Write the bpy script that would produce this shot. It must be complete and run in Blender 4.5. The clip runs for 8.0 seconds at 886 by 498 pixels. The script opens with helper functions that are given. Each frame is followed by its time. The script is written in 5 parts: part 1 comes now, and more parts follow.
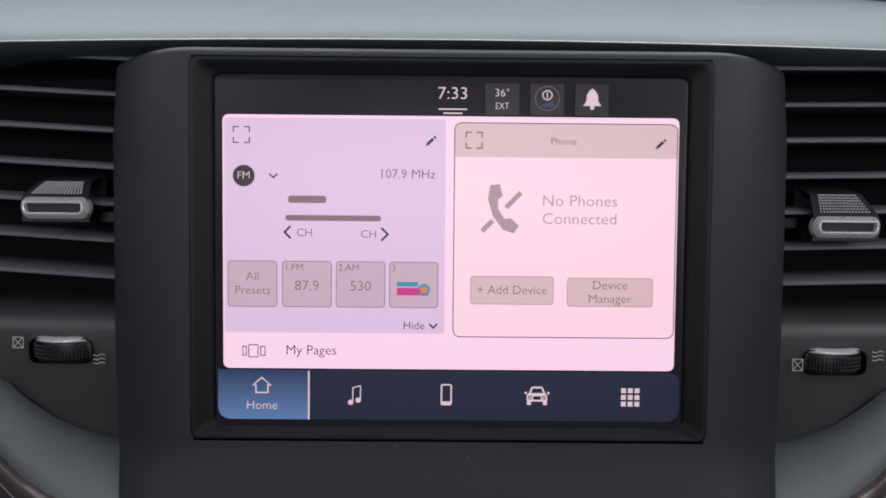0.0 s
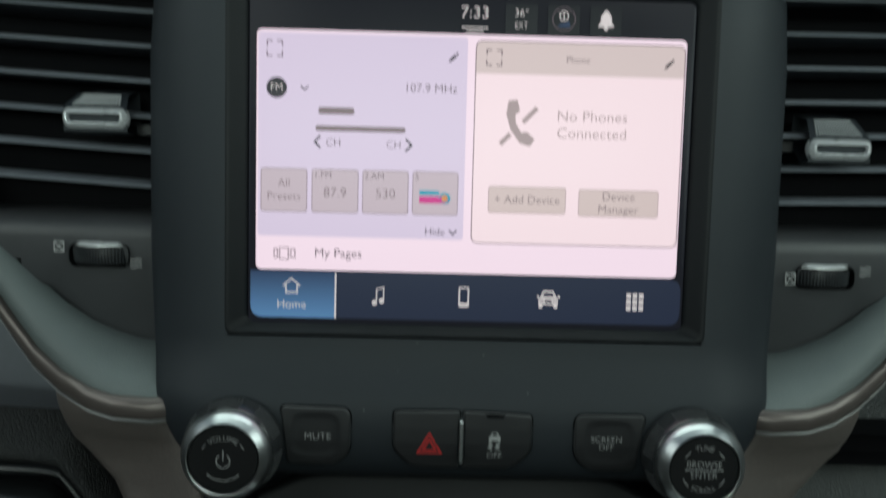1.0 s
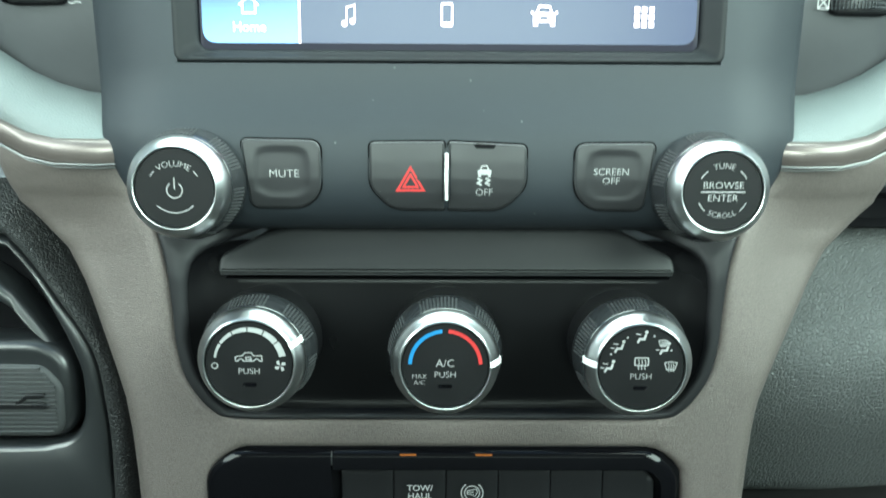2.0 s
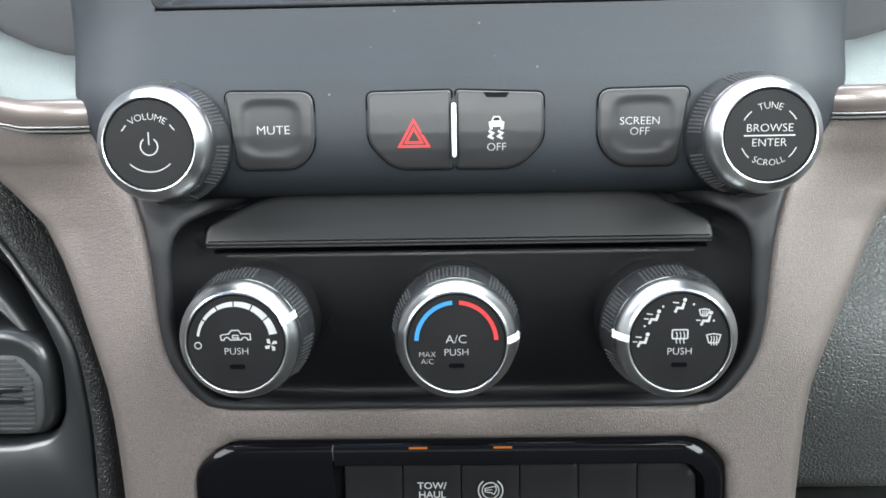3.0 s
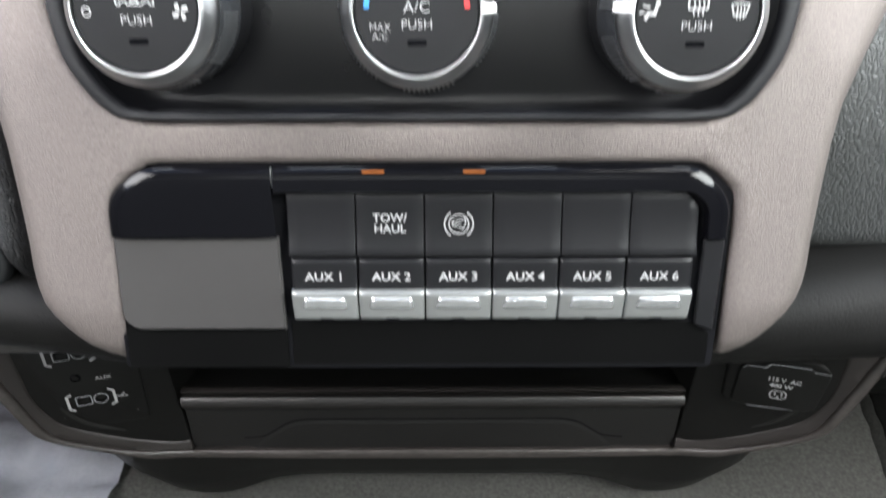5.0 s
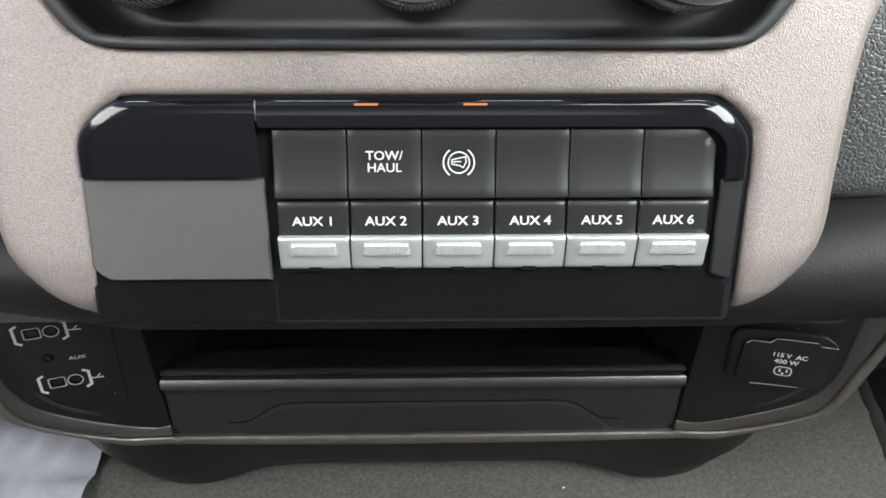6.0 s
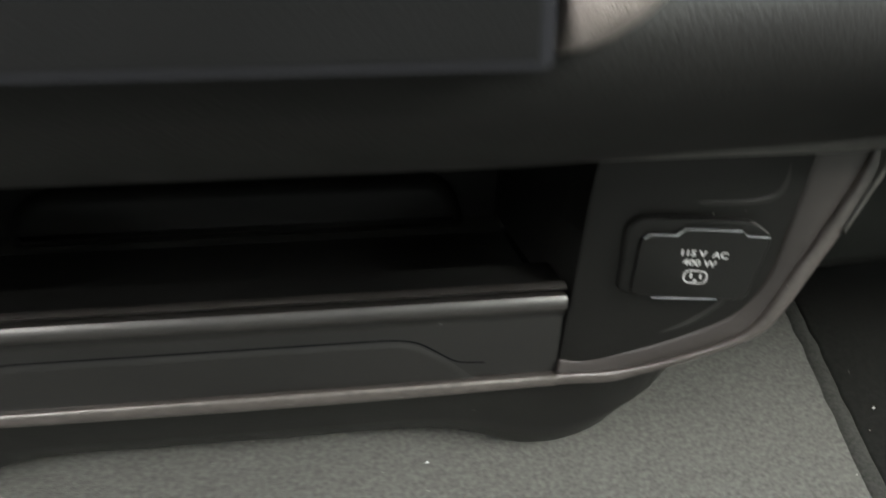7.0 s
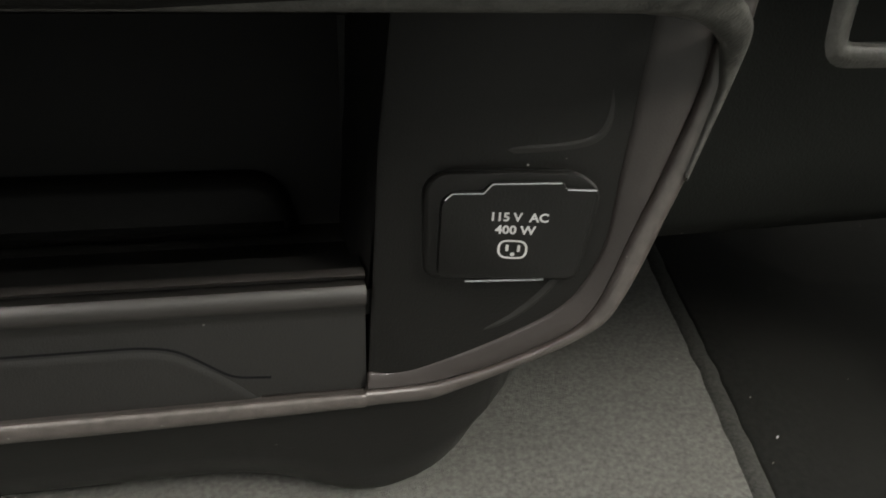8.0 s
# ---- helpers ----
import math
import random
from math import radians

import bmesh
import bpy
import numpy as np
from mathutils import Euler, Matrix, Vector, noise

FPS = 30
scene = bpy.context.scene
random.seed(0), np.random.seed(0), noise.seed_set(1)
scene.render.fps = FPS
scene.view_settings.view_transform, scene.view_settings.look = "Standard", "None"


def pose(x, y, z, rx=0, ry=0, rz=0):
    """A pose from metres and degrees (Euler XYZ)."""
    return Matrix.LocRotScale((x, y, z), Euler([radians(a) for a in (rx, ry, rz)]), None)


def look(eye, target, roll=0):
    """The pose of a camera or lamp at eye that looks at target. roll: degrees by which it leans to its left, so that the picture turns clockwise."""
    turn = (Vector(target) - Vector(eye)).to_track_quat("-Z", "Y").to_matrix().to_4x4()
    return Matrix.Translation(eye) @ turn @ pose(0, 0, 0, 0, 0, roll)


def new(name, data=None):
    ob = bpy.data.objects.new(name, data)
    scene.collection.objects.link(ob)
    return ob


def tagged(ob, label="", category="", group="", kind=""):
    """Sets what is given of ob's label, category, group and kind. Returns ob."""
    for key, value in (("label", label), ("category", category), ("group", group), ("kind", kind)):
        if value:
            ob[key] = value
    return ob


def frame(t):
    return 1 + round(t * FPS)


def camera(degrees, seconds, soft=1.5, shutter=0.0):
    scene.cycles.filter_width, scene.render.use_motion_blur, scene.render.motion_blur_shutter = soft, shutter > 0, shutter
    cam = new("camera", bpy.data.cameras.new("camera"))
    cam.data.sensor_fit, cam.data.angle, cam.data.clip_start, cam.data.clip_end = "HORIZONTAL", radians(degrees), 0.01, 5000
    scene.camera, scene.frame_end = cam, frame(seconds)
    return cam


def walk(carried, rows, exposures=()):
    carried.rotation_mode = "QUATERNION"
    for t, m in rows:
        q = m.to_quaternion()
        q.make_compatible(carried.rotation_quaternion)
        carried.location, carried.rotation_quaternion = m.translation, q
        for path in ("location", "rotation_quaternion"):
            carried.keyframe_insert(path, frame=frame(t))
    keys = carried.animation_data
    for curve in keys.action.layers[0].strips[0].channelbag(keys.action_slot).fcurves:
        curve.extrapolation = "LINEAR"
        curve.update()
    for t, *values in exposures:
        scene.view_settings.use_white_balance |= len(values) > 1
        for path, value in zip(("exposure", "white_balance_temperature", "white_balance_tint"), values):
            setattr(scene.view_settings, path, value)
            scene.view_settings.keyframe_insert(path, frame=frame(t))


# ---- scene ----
# The centre stack of a pickup's dashboard. Its own axes: x right, y away from the viewer, z up the screen, origin at the
# screen's middle; DASH leans it back as it stands in the cab.
DASH = Matrix.Translation((0, 0, 0.75)) @ Matrix.Rotation(radians(-18), 4, "X")

cam = camera(60.0, 8.0, soft=1.65, shutter=0.4)
PATH = [
    (0, (-0.00429, -0.28155, 0.01298), (-0.00261, 0.01811, -0.00117), 0.52),
    (0.3, (-0.00833, -0.28467, 0.01066), (-0.00777, 0.01503, -0.00257), 0.82),
    (0.5, (-0.00974, -0.29340, 0.01230), (-0.01077, 0.00623, -0.00256), 1.08),
    (0.8, (-0.01547, -0.29913, 0.00322), (-0.01063, 0.00037, -0.01351), 1.39),
    (1, (-0.01467, -0.30220, -0.01075), (-0.00978, -0.00323, -0.03511), 1.46),
    (1.5, (-0.00544, -0.28754, -0.05978), (0.00035, 0.00936, -0.10234), 1.16),
    (1.7, (-0.00630, -0.28350, -0.07194), (-0.00142, 0.01242, -0.12099), 0.93),
    (2, (-0.00384, -0.27497, -0.08762), (-0.00185, 0.02041, -0.14002), 0.27),
    (2.2, (-0.00041, -0.26817, -0.09297), (-0.00262, 0.02672, -0.14802), -0.42),
    (3.3, (0.00002, -0.24519, -0.11394), (-0.00629, 0.05184, -0.15558), -1.02),
    (3.5, (-0.00177, -0.24326, -0.11460), (-0.00701, 0.05370, -0.15693), -1.14),
    (4, (-0.00181, -0.24128, -0.11762), (-0.00748, 0.05553, -0.16089), -1.06),
    (4.2, (-0.00039, -0.24033, -0.11879), (-0.00632, 0.05570, -0.16708), -1.09),
    (4.5, (0.00203, -0.23206, -0.13052), (-0.00317, 0.06046, -0.19692), -0.87),
    (4.7, (0.00296, -0.22223, -0.14460), (-0.00068, 0.06681, -0.22487), -0.55),
    (5, (0.00419, -0.21555, -0.17044), (0.00532, 0.07007, -0.26217), -0.09),
    (5.2, (0.00335, -0.21322, -0.18333), (0.00611, 0.07146, -0.27792), 0.01),
    (6.3, (0.00018, -0.19433, -0.20147), (0.01276, 0.09245, -0.28865), 0.06),
    (6.5, (0.01001, -0.17262, -0.21421), (0.02911, 0.11379, -0.30140), -0.17),
    (6.7, (0.02861, -0.14741, -0.23248), (0.05234, 0.13720, -0.32434), 0.16),
    (7, (0.06133, -0.10143, -0.26999), (0.09481, 0.18138, -0.36431), -0.84),
    (7.2, (0.08007, -0.08422, -0.29166), (0.11790, 0.19922, -0.38238), -1.02),
    (7.5, (0.11442, -0.06242, -0.30867), (0.15533, 0.22277, -0.39230), -0.96),
    (8, (0.12500, -0.05733, -0.31870), (0.17813, 0.22993, -0.38698), -0.69),
]
EXPOSURES = [
    (0.0, -1.77, 6650, 18), (0.5, -1.82, 6600, 7), (0.7, -1.8, 6550, 3), (1.0, -1.72, 6350, -10), (1.5, -1.15, 5950, -34), (1.7, -0.1, 6000, -30), (2.0, 1.1, 6150, -18), (2.2, 1.2, 6300, -10),
    (3.3, 1.3, 6500, 8), (4.0, 1.38, 6500, 8), (4.5, 1.48, 6500, 9), (5.0, 1.9, 6600, 10), (5.2, 2.0, 6600, 10), (6.3, 2.4, 6700, 6), (6.6, 2.5, 6700, 6), (7.0, 2.65, 6900, 6), (7.5, 2.5, 7100, 8), (8.0, 2.35, 7300, 9),
]
walk(cam, [(t, DASH @ look(eye, target, roll)) for t, eye, target, roll in PATH], EXPOSURES)

# ---- world and light ----
world = bpy.data.worlds.new("overcast_sky")
scene.world = world
world.use_nodes = True
wn = world.node_tree.nodes
sky = wn.new("ShaderNodeTexSky")
sky.sky_type, sky.sun_disc = "NISHITA", False
sky.sun_elevation, sky.sun_rotation = radians(38), radians(200)
world.node_tree.links.new(sky.outputs["Color"], wn["Background"].inputs["Color"])
wn["Background"].inputs["Strength"].default_value = 0.13

sun_data = bpy.data.lights.new("sun", "SUN")
sun_data.energy, sun_data.angle, sun_data.color = 1.0, radians(25), (1.0, 0.97, 0.93)
sun_ob = new("sun", sun_data)
sun_ob.matrix_world = look((2, -3, 5), (0, 0, 0.7))


def window_light(name, eye, target, w, h, watts, colour):
    data = bpy.data.lights.new(name, "AREA")
    data.shape, data.size, data.size_y, data.energy, data.color = "RECTANGLE", w, h, watts, colour
    ob = new(name, data)
    ob.matrix_world = look(eye, target)
    return ob


window_light("windscreen_daylight", (0.0, 0.36, 1.40), (0, -0.35, 0.75), 1.35, 0.75, 38, (0.93, 1.0, 1.01))
window_light("driver_window_daylight", (-0.88, -0.45, 1.24), (0.1, -0.1, 0.62), 1.0, 0.46, 8, (0.99, 0.98, 0.99))
window_light("passenger_window_daylight", (0.88, -0.45, 1.24), (-0.1, -0.1, 0.62), 1.0, 0.46, 13, (0.95, 1.0, 0.99))
window_light("rear_window_daylight", (0.0, -1.93, 1.42), (0, 0, 0.62), 1.3, 0.36, 64, (0.96, 1.0, 1.0))


# ---- materials ----
def material(name, base, rough, metal=0.0, grain=(0, 0), mottle=(30, 0.12), wear=0.08, coat=0.0, dust=0.0, cells=(0, 0), spec=0.5, relief=0.0006):
    """A principled surface: mottle and fine grain on colour and gloss, relief from grain or leather cells, sparse dust."""
    m = bpy.data.materials.new(name)
    m.use_nodes = True
    n, link = m.node_tree.nodes, m.node_tree.links.new
    bsdf = n["Principled BSDF"]
    at = n.new("ShaderNodeTexCoord").outputs["Object"]

    def noise_at(scale, detail=4.0):
        node = n.new("ShaderNodeTexNoise")
        node.inputs["Scale"].default_value, node.inputs["Detail"].default_value = scale, detail
        link(at, node.inputs["Vector"])
        return node.outputs["Fac"]

    def ramp(value, lo, hi, a=0.3, b=0.7):
        node = n.new("ShaderNodeMapRange")
        node.inputs["From Min"].default_value, node.inputs["From Max"].default_value = a, b
        node.inputs["To Min"].default_value, node.inputs["To Max"].default_value = lo, hi
        link(value, node.inputs["Value"])
        return node.outputs["Result"]

    big, fine = noise_at(mottle[0]), noise_at(mottle[0] * 14, 2.0)
    mix = n.new("ShaderNodeMix")
    mix.data_type = "RGBA"
    mix.inputs["A"].default_value = (*[c * (1 - mottle[1]) for c in base], 1)
    mix.inputs["B"].default_value = (*[min(1, c * (1 + mottle[1])) for c in base], 1)
    both = n.new("ShaderNodeMath")
    both.operation = "MULTIPLY_ADD"
    link(fine, both.inputs[0])
    both.inputs[1].default_value = 0.5
    link(ramp(big, -0.25, 0.75), both.inputs[2])
    link(both.outputs[0], mix.inputs["Factor"])
    colour = mix.outputs["Result"]
    gloss = ramp(big, rough * (1 - wear), min(1, rough * (1 + wear)))
    if dust:
        spots = n.new("ShaderNodeTexVoronoi")
        spots.inputs["Scale"].default_value = 75
        link(at, spots.inputs["Vector"])
        speck = ramp(spots.outputs["Distance"], dust, 0.0, 0.015, 0.035)
        over = n.new("ShaderNodeMix")
        over.data_type = "RGBA"
        link(speck, over.inputs["Factor"])
        link(colour, over.inputs["A"])
        over.inputs["B"].default_value = (0.45, 0.44, 0.42, 1)
        colour = over.outputs["Result"]
    link(colour, bsdf.inputs["Base Color"])
    link(gloss, bsdf.inputs["Roughness"])
    bsdf.inputs["Metallic"].default_value = metal
    bsdf.inputs["Specular IOR Level"].default_value = spec
    bsdf.inputs["Coat Weight"].default_value = coat
    bsdf.inputs["Coat Roughness"].default_value = 0.04
    if grain[0]:
        bump = n.new("ShaderNodeBump")
        bump.inputs["Strength"].default_value, bump.inputs["Distance"].default_value = grain[1], relief
        height = noise_at(grain[0], 3.0)
        if cells[0]:
            hide = n.new("ShaderNodeTexVoronoi")
            hide.feature = "DISTANCE_TO_EDGE"
            hide.inputs["Scale"].default_value = cells[0]
            warp = n.new("ShaderNodeVectorMath")
            warp.operation = "MULTIPLY_ADD"
            bend = n.new("ShaderNodeTexNoise")
            bend.inputs["Scale"].default_value = cells[0] * 0.6
            link(at, bend.inputs["Vector"])
            link(bend.outputs["Color"], warp.inputs[0])
            warp.inputs[1].default_value = (cells[1],) * 3
            link(at, warp.inputs[2])
            link(warp.outputs[0], hide.inputs["Vector"])
            add = n.new("ShaderNodeMath")
            add.operation = "MULTIPLY_ADD"
            link(height, add.inputs[0])
            add.inputs[1].default_value = 0.25
            link(ramp(hide.outputs["Distance"], 0, 1, 0.0, 0.2), add.inputs[2])
            height = add.outputs[0]
        link(height, bump.inputs["Height"])
        link(bump.outputs["Normal"], bsdf.inputs["Normal"])
    return m


def glow(name, colour, strength, rough=0.3):
    """A lit area of the display."""
    m = bpy.data.materials.new(name)
    m.use_nodes = True
    bsdf = m.node_tree.nodes["Principled BSDF"]
    bsdf.inputs["Base Color"].default_value = (0.01, 0.01, 0.012, 1)
    bsdf.inputs["Roughness"].default_value = rough
    bsdf.inputs["Specular IOR Level"].default_value = 0.2
    bsdf.inputs["Emission Color"].default_value = (*colour, 1)
    bsdf.inputs["Emission Strength"].default_value = strength
    return m


BLACK = material("matte_black_plastic", (0.0185, 0.0222, 0.0275), 0.55, grain=(2600, 0.14), mottle=(18, 0.10), dust=0.2, spec=0.35)
BLACK_SMOOTH = material("smooth_black_plastic", (0.008, 0.008, 0.009), 0.38, grain=(3000, 0.05), mottle=(25, 0.10), spec=0.35)
KNOB_FACE = material("knob_face_black", (0.0075, 0.0075, 0.0083), 0.55, grain=(4000, 0.10), mottle=(60, 0.10), spec=0.2)
# Near-black for gaps, slots and recess floors, their shade put into the colour.
GAP = material("gap_shade_black", (0.004, 0.004, 0.005), 0.8, mottle=(40, 0.1), spec=0.1)
PIANO = material("gloss_black_panel", (0.003, 0.003, 0.004), 0.07, mottle=(20, 0.1), wear=0.4, coat=0.0, dust=0.35, spec=0.22)
TAUPE = material("taupe_painted_plate", (0.172, 0.148, 0.138), 0.42, metal=0.35, grain=(2300, 0.6), mottle=(1700, 0.2), relief=0.0006)
PAD = material("dash_pad_vinyl", (0.102, 0.134, 0.139), 0.48, grain=(900, 0.2), mottle=(14, 0.06), cells=(900, 0.0006))
CUSHION = material("dash_cushion_vinyl", (0.125, 0.144, 0.145), 0.52, grain=(900, 0.2), mottle=(16, 0.08), cells=(800, 0.0006))
LEATHER = material("black_grained_vinyl", (0.075, 0.078, 0.078), 0.5, grain=(1400, 0.55), mottle=(22, 0.12), cells=(600, 0.0010), spec=0.4, relief=0.0009)
HIDE = material("dark_grained_vinyl", (0.018, 0.0185, 0.019), 0.5, grain=(1400, 0.6), mottle=(22, 0.12), cells=(620, 0.0010), spec=0.4, relief=0.0010)
CHROME = material("satin_chrome", (0.50, 0.51, 0.52), 0.30, metal=1.0, mottle=(80, 0.02), wear=0.08)
SILVER = material("satin_silver_trim", (0.80, 0.81, 0.82), 0.26, metal=0.85, mottle=(80, 0.04), wear=0.08)
TAB_CHROME = material("satin_tab_chrome", (0.80, 0.81, 0.83), 0.28, metal=0.45, mottle=(80, 0.04))
BRUSHED = material("brushed_trim", (0.15, 0.127, 0.119), 0.32, metal=0.5, grain=(1800, 0.10), mottle=(40, 0.12))
BRIGHT = material("bright_trim_edge", (0.34, 0.34, 0.335), 0.42, metal=0.7, mottle=(80, 0.1))
SKIRT = material("smoked_knob_skirt", (0.020, 0.021, 0.023), 0.2, mottle=(60, 0.15), coat=0.5)
KNURL = material("knob_grip_ridges", (0.055, 0.056, 0.058), 0.34, mottle=(60, 0.15))
PRINT = material("white_print", (0.38, 0.38, 0.38), 0.6, mottle=(300, 0.08))
GREY_PRINT = material("grey_print", (0.30, 0.31, 0.32), 0.6, mottle=(300, 0.08))
RED_PRINT = material("red_print", (0.46, 0.022, 0.024), 0.6, mottle=(300, 0.08))
BLUE_PRINT = material("blue_print", (0.025, 0.20, 0.46), 0.6, mottle=(300, 0.08))
POINTER = material("white_pointer", (0.82, 0.82, 0.82), 0.35, mottle=(200, 0.04))
BLANK_GREY = material("grey_blank_cover", (0.044, 0.0415, 0.0405), 0.34, grain=(2600, 0.15), mottle=(30, 0.06), spec=0.7)
PADDLE = material("silver_switch_paddle", (0.30, 0.308, 0.302), 0.30, metal=0.5, mottle=(70, 0.08))
LOWER = material("lower_black_plastic", (0.0065, 0.0063, 0.0059), 0.44, grain=(1500, 0.22), mottle=(20, 0.15), dust=0.5, spec=0.3)
KNEE_PLASTIC = material("knee_panel_plastic", (0.0035, 0.0038, 0.0034), 0.55, grain=(1500, 0.22), mottle=(20, 0.15), dust=0.3, spec=0.08)
POD_SATIN = material("satin_knee_plastic", (0.016, 0.0172, 0.0188), 0.30, grain=(2600, 0.05), mottle=(25, 0.10), spec=0.9)
DEEP_BLACK = material("deep_black_plastic", (0.0026, 0.0026, 0.0026), 0.6, grain=(1500, 0.15), mottle=(25, 0.12), spec=0.05)
# The wing's black in a lit tone, for highlights on its raised lines.
EMBOSS_LIT = material("embossed_lit_plastic", (0.0125, 0.012, 0.0112), 0.40, grain=(1500, 0.2), mottle=(20, 0.15), spec=0.45)
# Scuffs plus the light on the rim's curve, both in the paler colour.
EDGE = material("scuffed_lit_edge_plastic", (0.046, 0.039, 0.0362), 0.32, grain=(900, 0.3), mottle=(260, 0.30), dust=0.5, spec=1.0)
LINER_SATIN = material("satin_brown_liner", (0.025, 0.021, 0.0198), 0.36, grain=(1600, 0.12), mottle=(60, 0.15), spec=0.6)
RUBBER = material("grey_rubber", (0.05, 0.052, 0.054), 0.5, grain=(1500, 0.25), mottle=(40, 0.15))
CARPET = material("grey_carpet", (0.062, 0.062, 0.058), 0.95, grain=(1500, 0.9), mottle=(420, 0.28), dust=0.6, spec=0.1)
FILM = material("crinkled_clear_film", (0.25, 0.255, 0.29), 0.10, grain=(60, 0.35), mottle=(22, 0.2), coat=0.6, spec=0.9)
# Two dark tones for the carpet's shaded side, shade put into the colour.
SHADE_BORDER = material("shade_border_grey", (0.026, 0.026, 0.0245), 0.95, grain=(1600, 0.8), mottle=(500, 0.3), spec=0.05)
FLOOR_SHADE = material("shaded_carpet_black", (0.008, 0.008, 0.0076), 0.9, grain=(1300, 0.6), mottle=(300, 0.3), dust=0.7, spec=0.04)
CABIN = material("cabin_lining", (0.030, 0.030, 0.030), 0.85, grain=(300, 0.2), mottle=(6, 0.10))
VENT = material("vent_black_plastic", (0.155, 0.166, 0.188), 0.46, grain=(2600, 0.1), mottle=(25, 0.10))
HOUSING = material("vent_housing_plastic", (0.050, 0.051, 0.055), 0.42, grain=(2600, 0.12), mottle=(25, 0.10))
BIN = material("bin_black_plastic", (0.0135, 0.0134, 0.0126), 0.45, grain=(1500, 0.2), mottle=(20, 0.15), spec=0.18)
RAIL = material("polished_black_plastic", (0.018, 0.016, 0.015), 0.34, grain=(1500, 0.05), mottle=(20, 0.15), spec=0.8)
BRASS = material("brass_contact", (0.55, 0.36, 0.14), 0.35, metal=1.0, mottle=(100, 0.1))
FLAP = material("satin_black_flap", (0.012, 0.0124, 0.0134), 0.46, grain=(3000, 0.06), mottle=(25, 0.08), spec=0.28)
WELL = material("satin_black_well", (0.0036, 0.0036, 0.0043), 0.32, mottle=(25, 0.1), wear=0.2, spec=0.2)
SEAM = material("button_edge_highlight", (0.045, 0.046, 0.048), 0.4, mottle=(120, 0.3))
DRAWER = material("drawer_black_plastic", (0.0075, 0.007, 0.0067), 0.36, grain=(1500, 0.2), mottle=(20, 0.15), dust=0.6, spec=0.6)
# Wear and highlight together: much paler than the lip it edges.
LIP_EDGE = material("worn_lit_grained_edge", (0.052, 0.050, 0.046), 0.40, grain=(1000, 0.4), mottle=(240, 0.35), dust=0.5, spec=0.6)
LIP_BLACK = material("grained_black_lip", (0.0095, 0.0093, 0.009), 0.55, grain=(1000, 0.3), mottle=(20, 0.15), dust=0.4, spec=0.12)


# ---- shape helpers: millimetres in the stack's own axes, a shape is (points, faces) ----
def join(*shapes):
    points, faces = [], []
    for p, f in shapes:
        k = len(points)
        points += p
        faces += [tuple(i + k for i in face) for face in f]
    return points, faces


def fillet(corners, r, n=5):
    """A closed outline with its corners rounded; r is one radius or one for each corner."""
    out, m = [], len(corners)
    for i, c in enumerate(corners):
        rad = r[i] if isinstance(r, (list, tuple)) else r
        a, b, c = Vector(corners[i - 1]), Vector(c), Vector(corners[(i + 1) % m])
        if rad <= 0:
            out.append(tuple(b))
            continue
        u, v = (a - b), (c - b)
        reach = min(rad, u.length * 0.48, v.length * 0.48)
        p, q = b + u.normalized() * reach, b + v.normalized() * reach
        for k in range(n + 1):
            s = k / n
            out.append(tuple(p * (1 - s) ** 2 + b * 2 * s * (1 - s) + q * s * s))
    return out


def rect(x0, x1, z0, z1, r=0.0, n=5):
    return fillet([(x0, z0), (x1, z0), (x1, z1), (x0, z1)], r, n) if r else [(x0, z0), (x1, z0), (x1, z1), (x0, z1)]


def inset(outline, d):
    m = len(outline)
    area = sum(outline[i - 1][0] * outline[i][1] - outline[i][0] * outline[i - 1][1] for i in range(m))
    side = 1 if area > 0 else -1
    out = []
    for i in range(m):
        a, b, c = (Vector(outline[j % m]) for j in (i - 1, i, i + 1))
        u, v = (b - a), (c - b)
        u = u.normalized() if u.length > 1e-6 else v.normalized()
        v = v.normalized() if v.length > 1e-6 else u
        nu, nv = Vector((-u.y, u.x)) * side, Vector((-v.y, v.x)) * side
        w = nu + nv
        w = w / max(0.35, w.length_squared / 2) if w.length > 1e-6 else nu
        out.append(tuple(b + w * d))
    return out


def slab(outline, steps, cap=True, close_back=False, sink=None):
    """Rings of the outline, each inset and at its depth, skinned together; the last is capped. sink(x, z) adds depth."""
    points, faces, m = [], [], len(outline)
    for d, y in steps:
        points += [(x, y + (sink(x, z) if sink else 0), z) for x, z in inset(outline, d)]
    for k in range(len(steps) - 1):
        for i in range(m):
            j = (i + 1) % m
            faces.append((k * m + i, k * m + j, k * m + m + j, k * m + m + i))
    if cap:
        faces.append(tuple(range((len(steps) - 1) * m, len(steps) * m)))
    if close_back:
        faces.append(tuple(reversed(range(m))))
    return points, faces


def rings(levels, n=8):
    """A frame of rounded rectangles (half width, bottom, top, corner radius, depth) skinned one to the next."""
    points, faces, m = [], [], 4 * (n + 1)
    for w, z0, z1, r, y in levels:
        points += [(x, y, z) for x, z in rect(-w, w, z0, z1, r, n)]
    for k in range(len(levels) - 1):
        faces += [(k * m + i, k * m + (i + 1) % m, k * m + m + (i + 1) % m, k * m + m + i) for i in range(m)]
    return points, faces


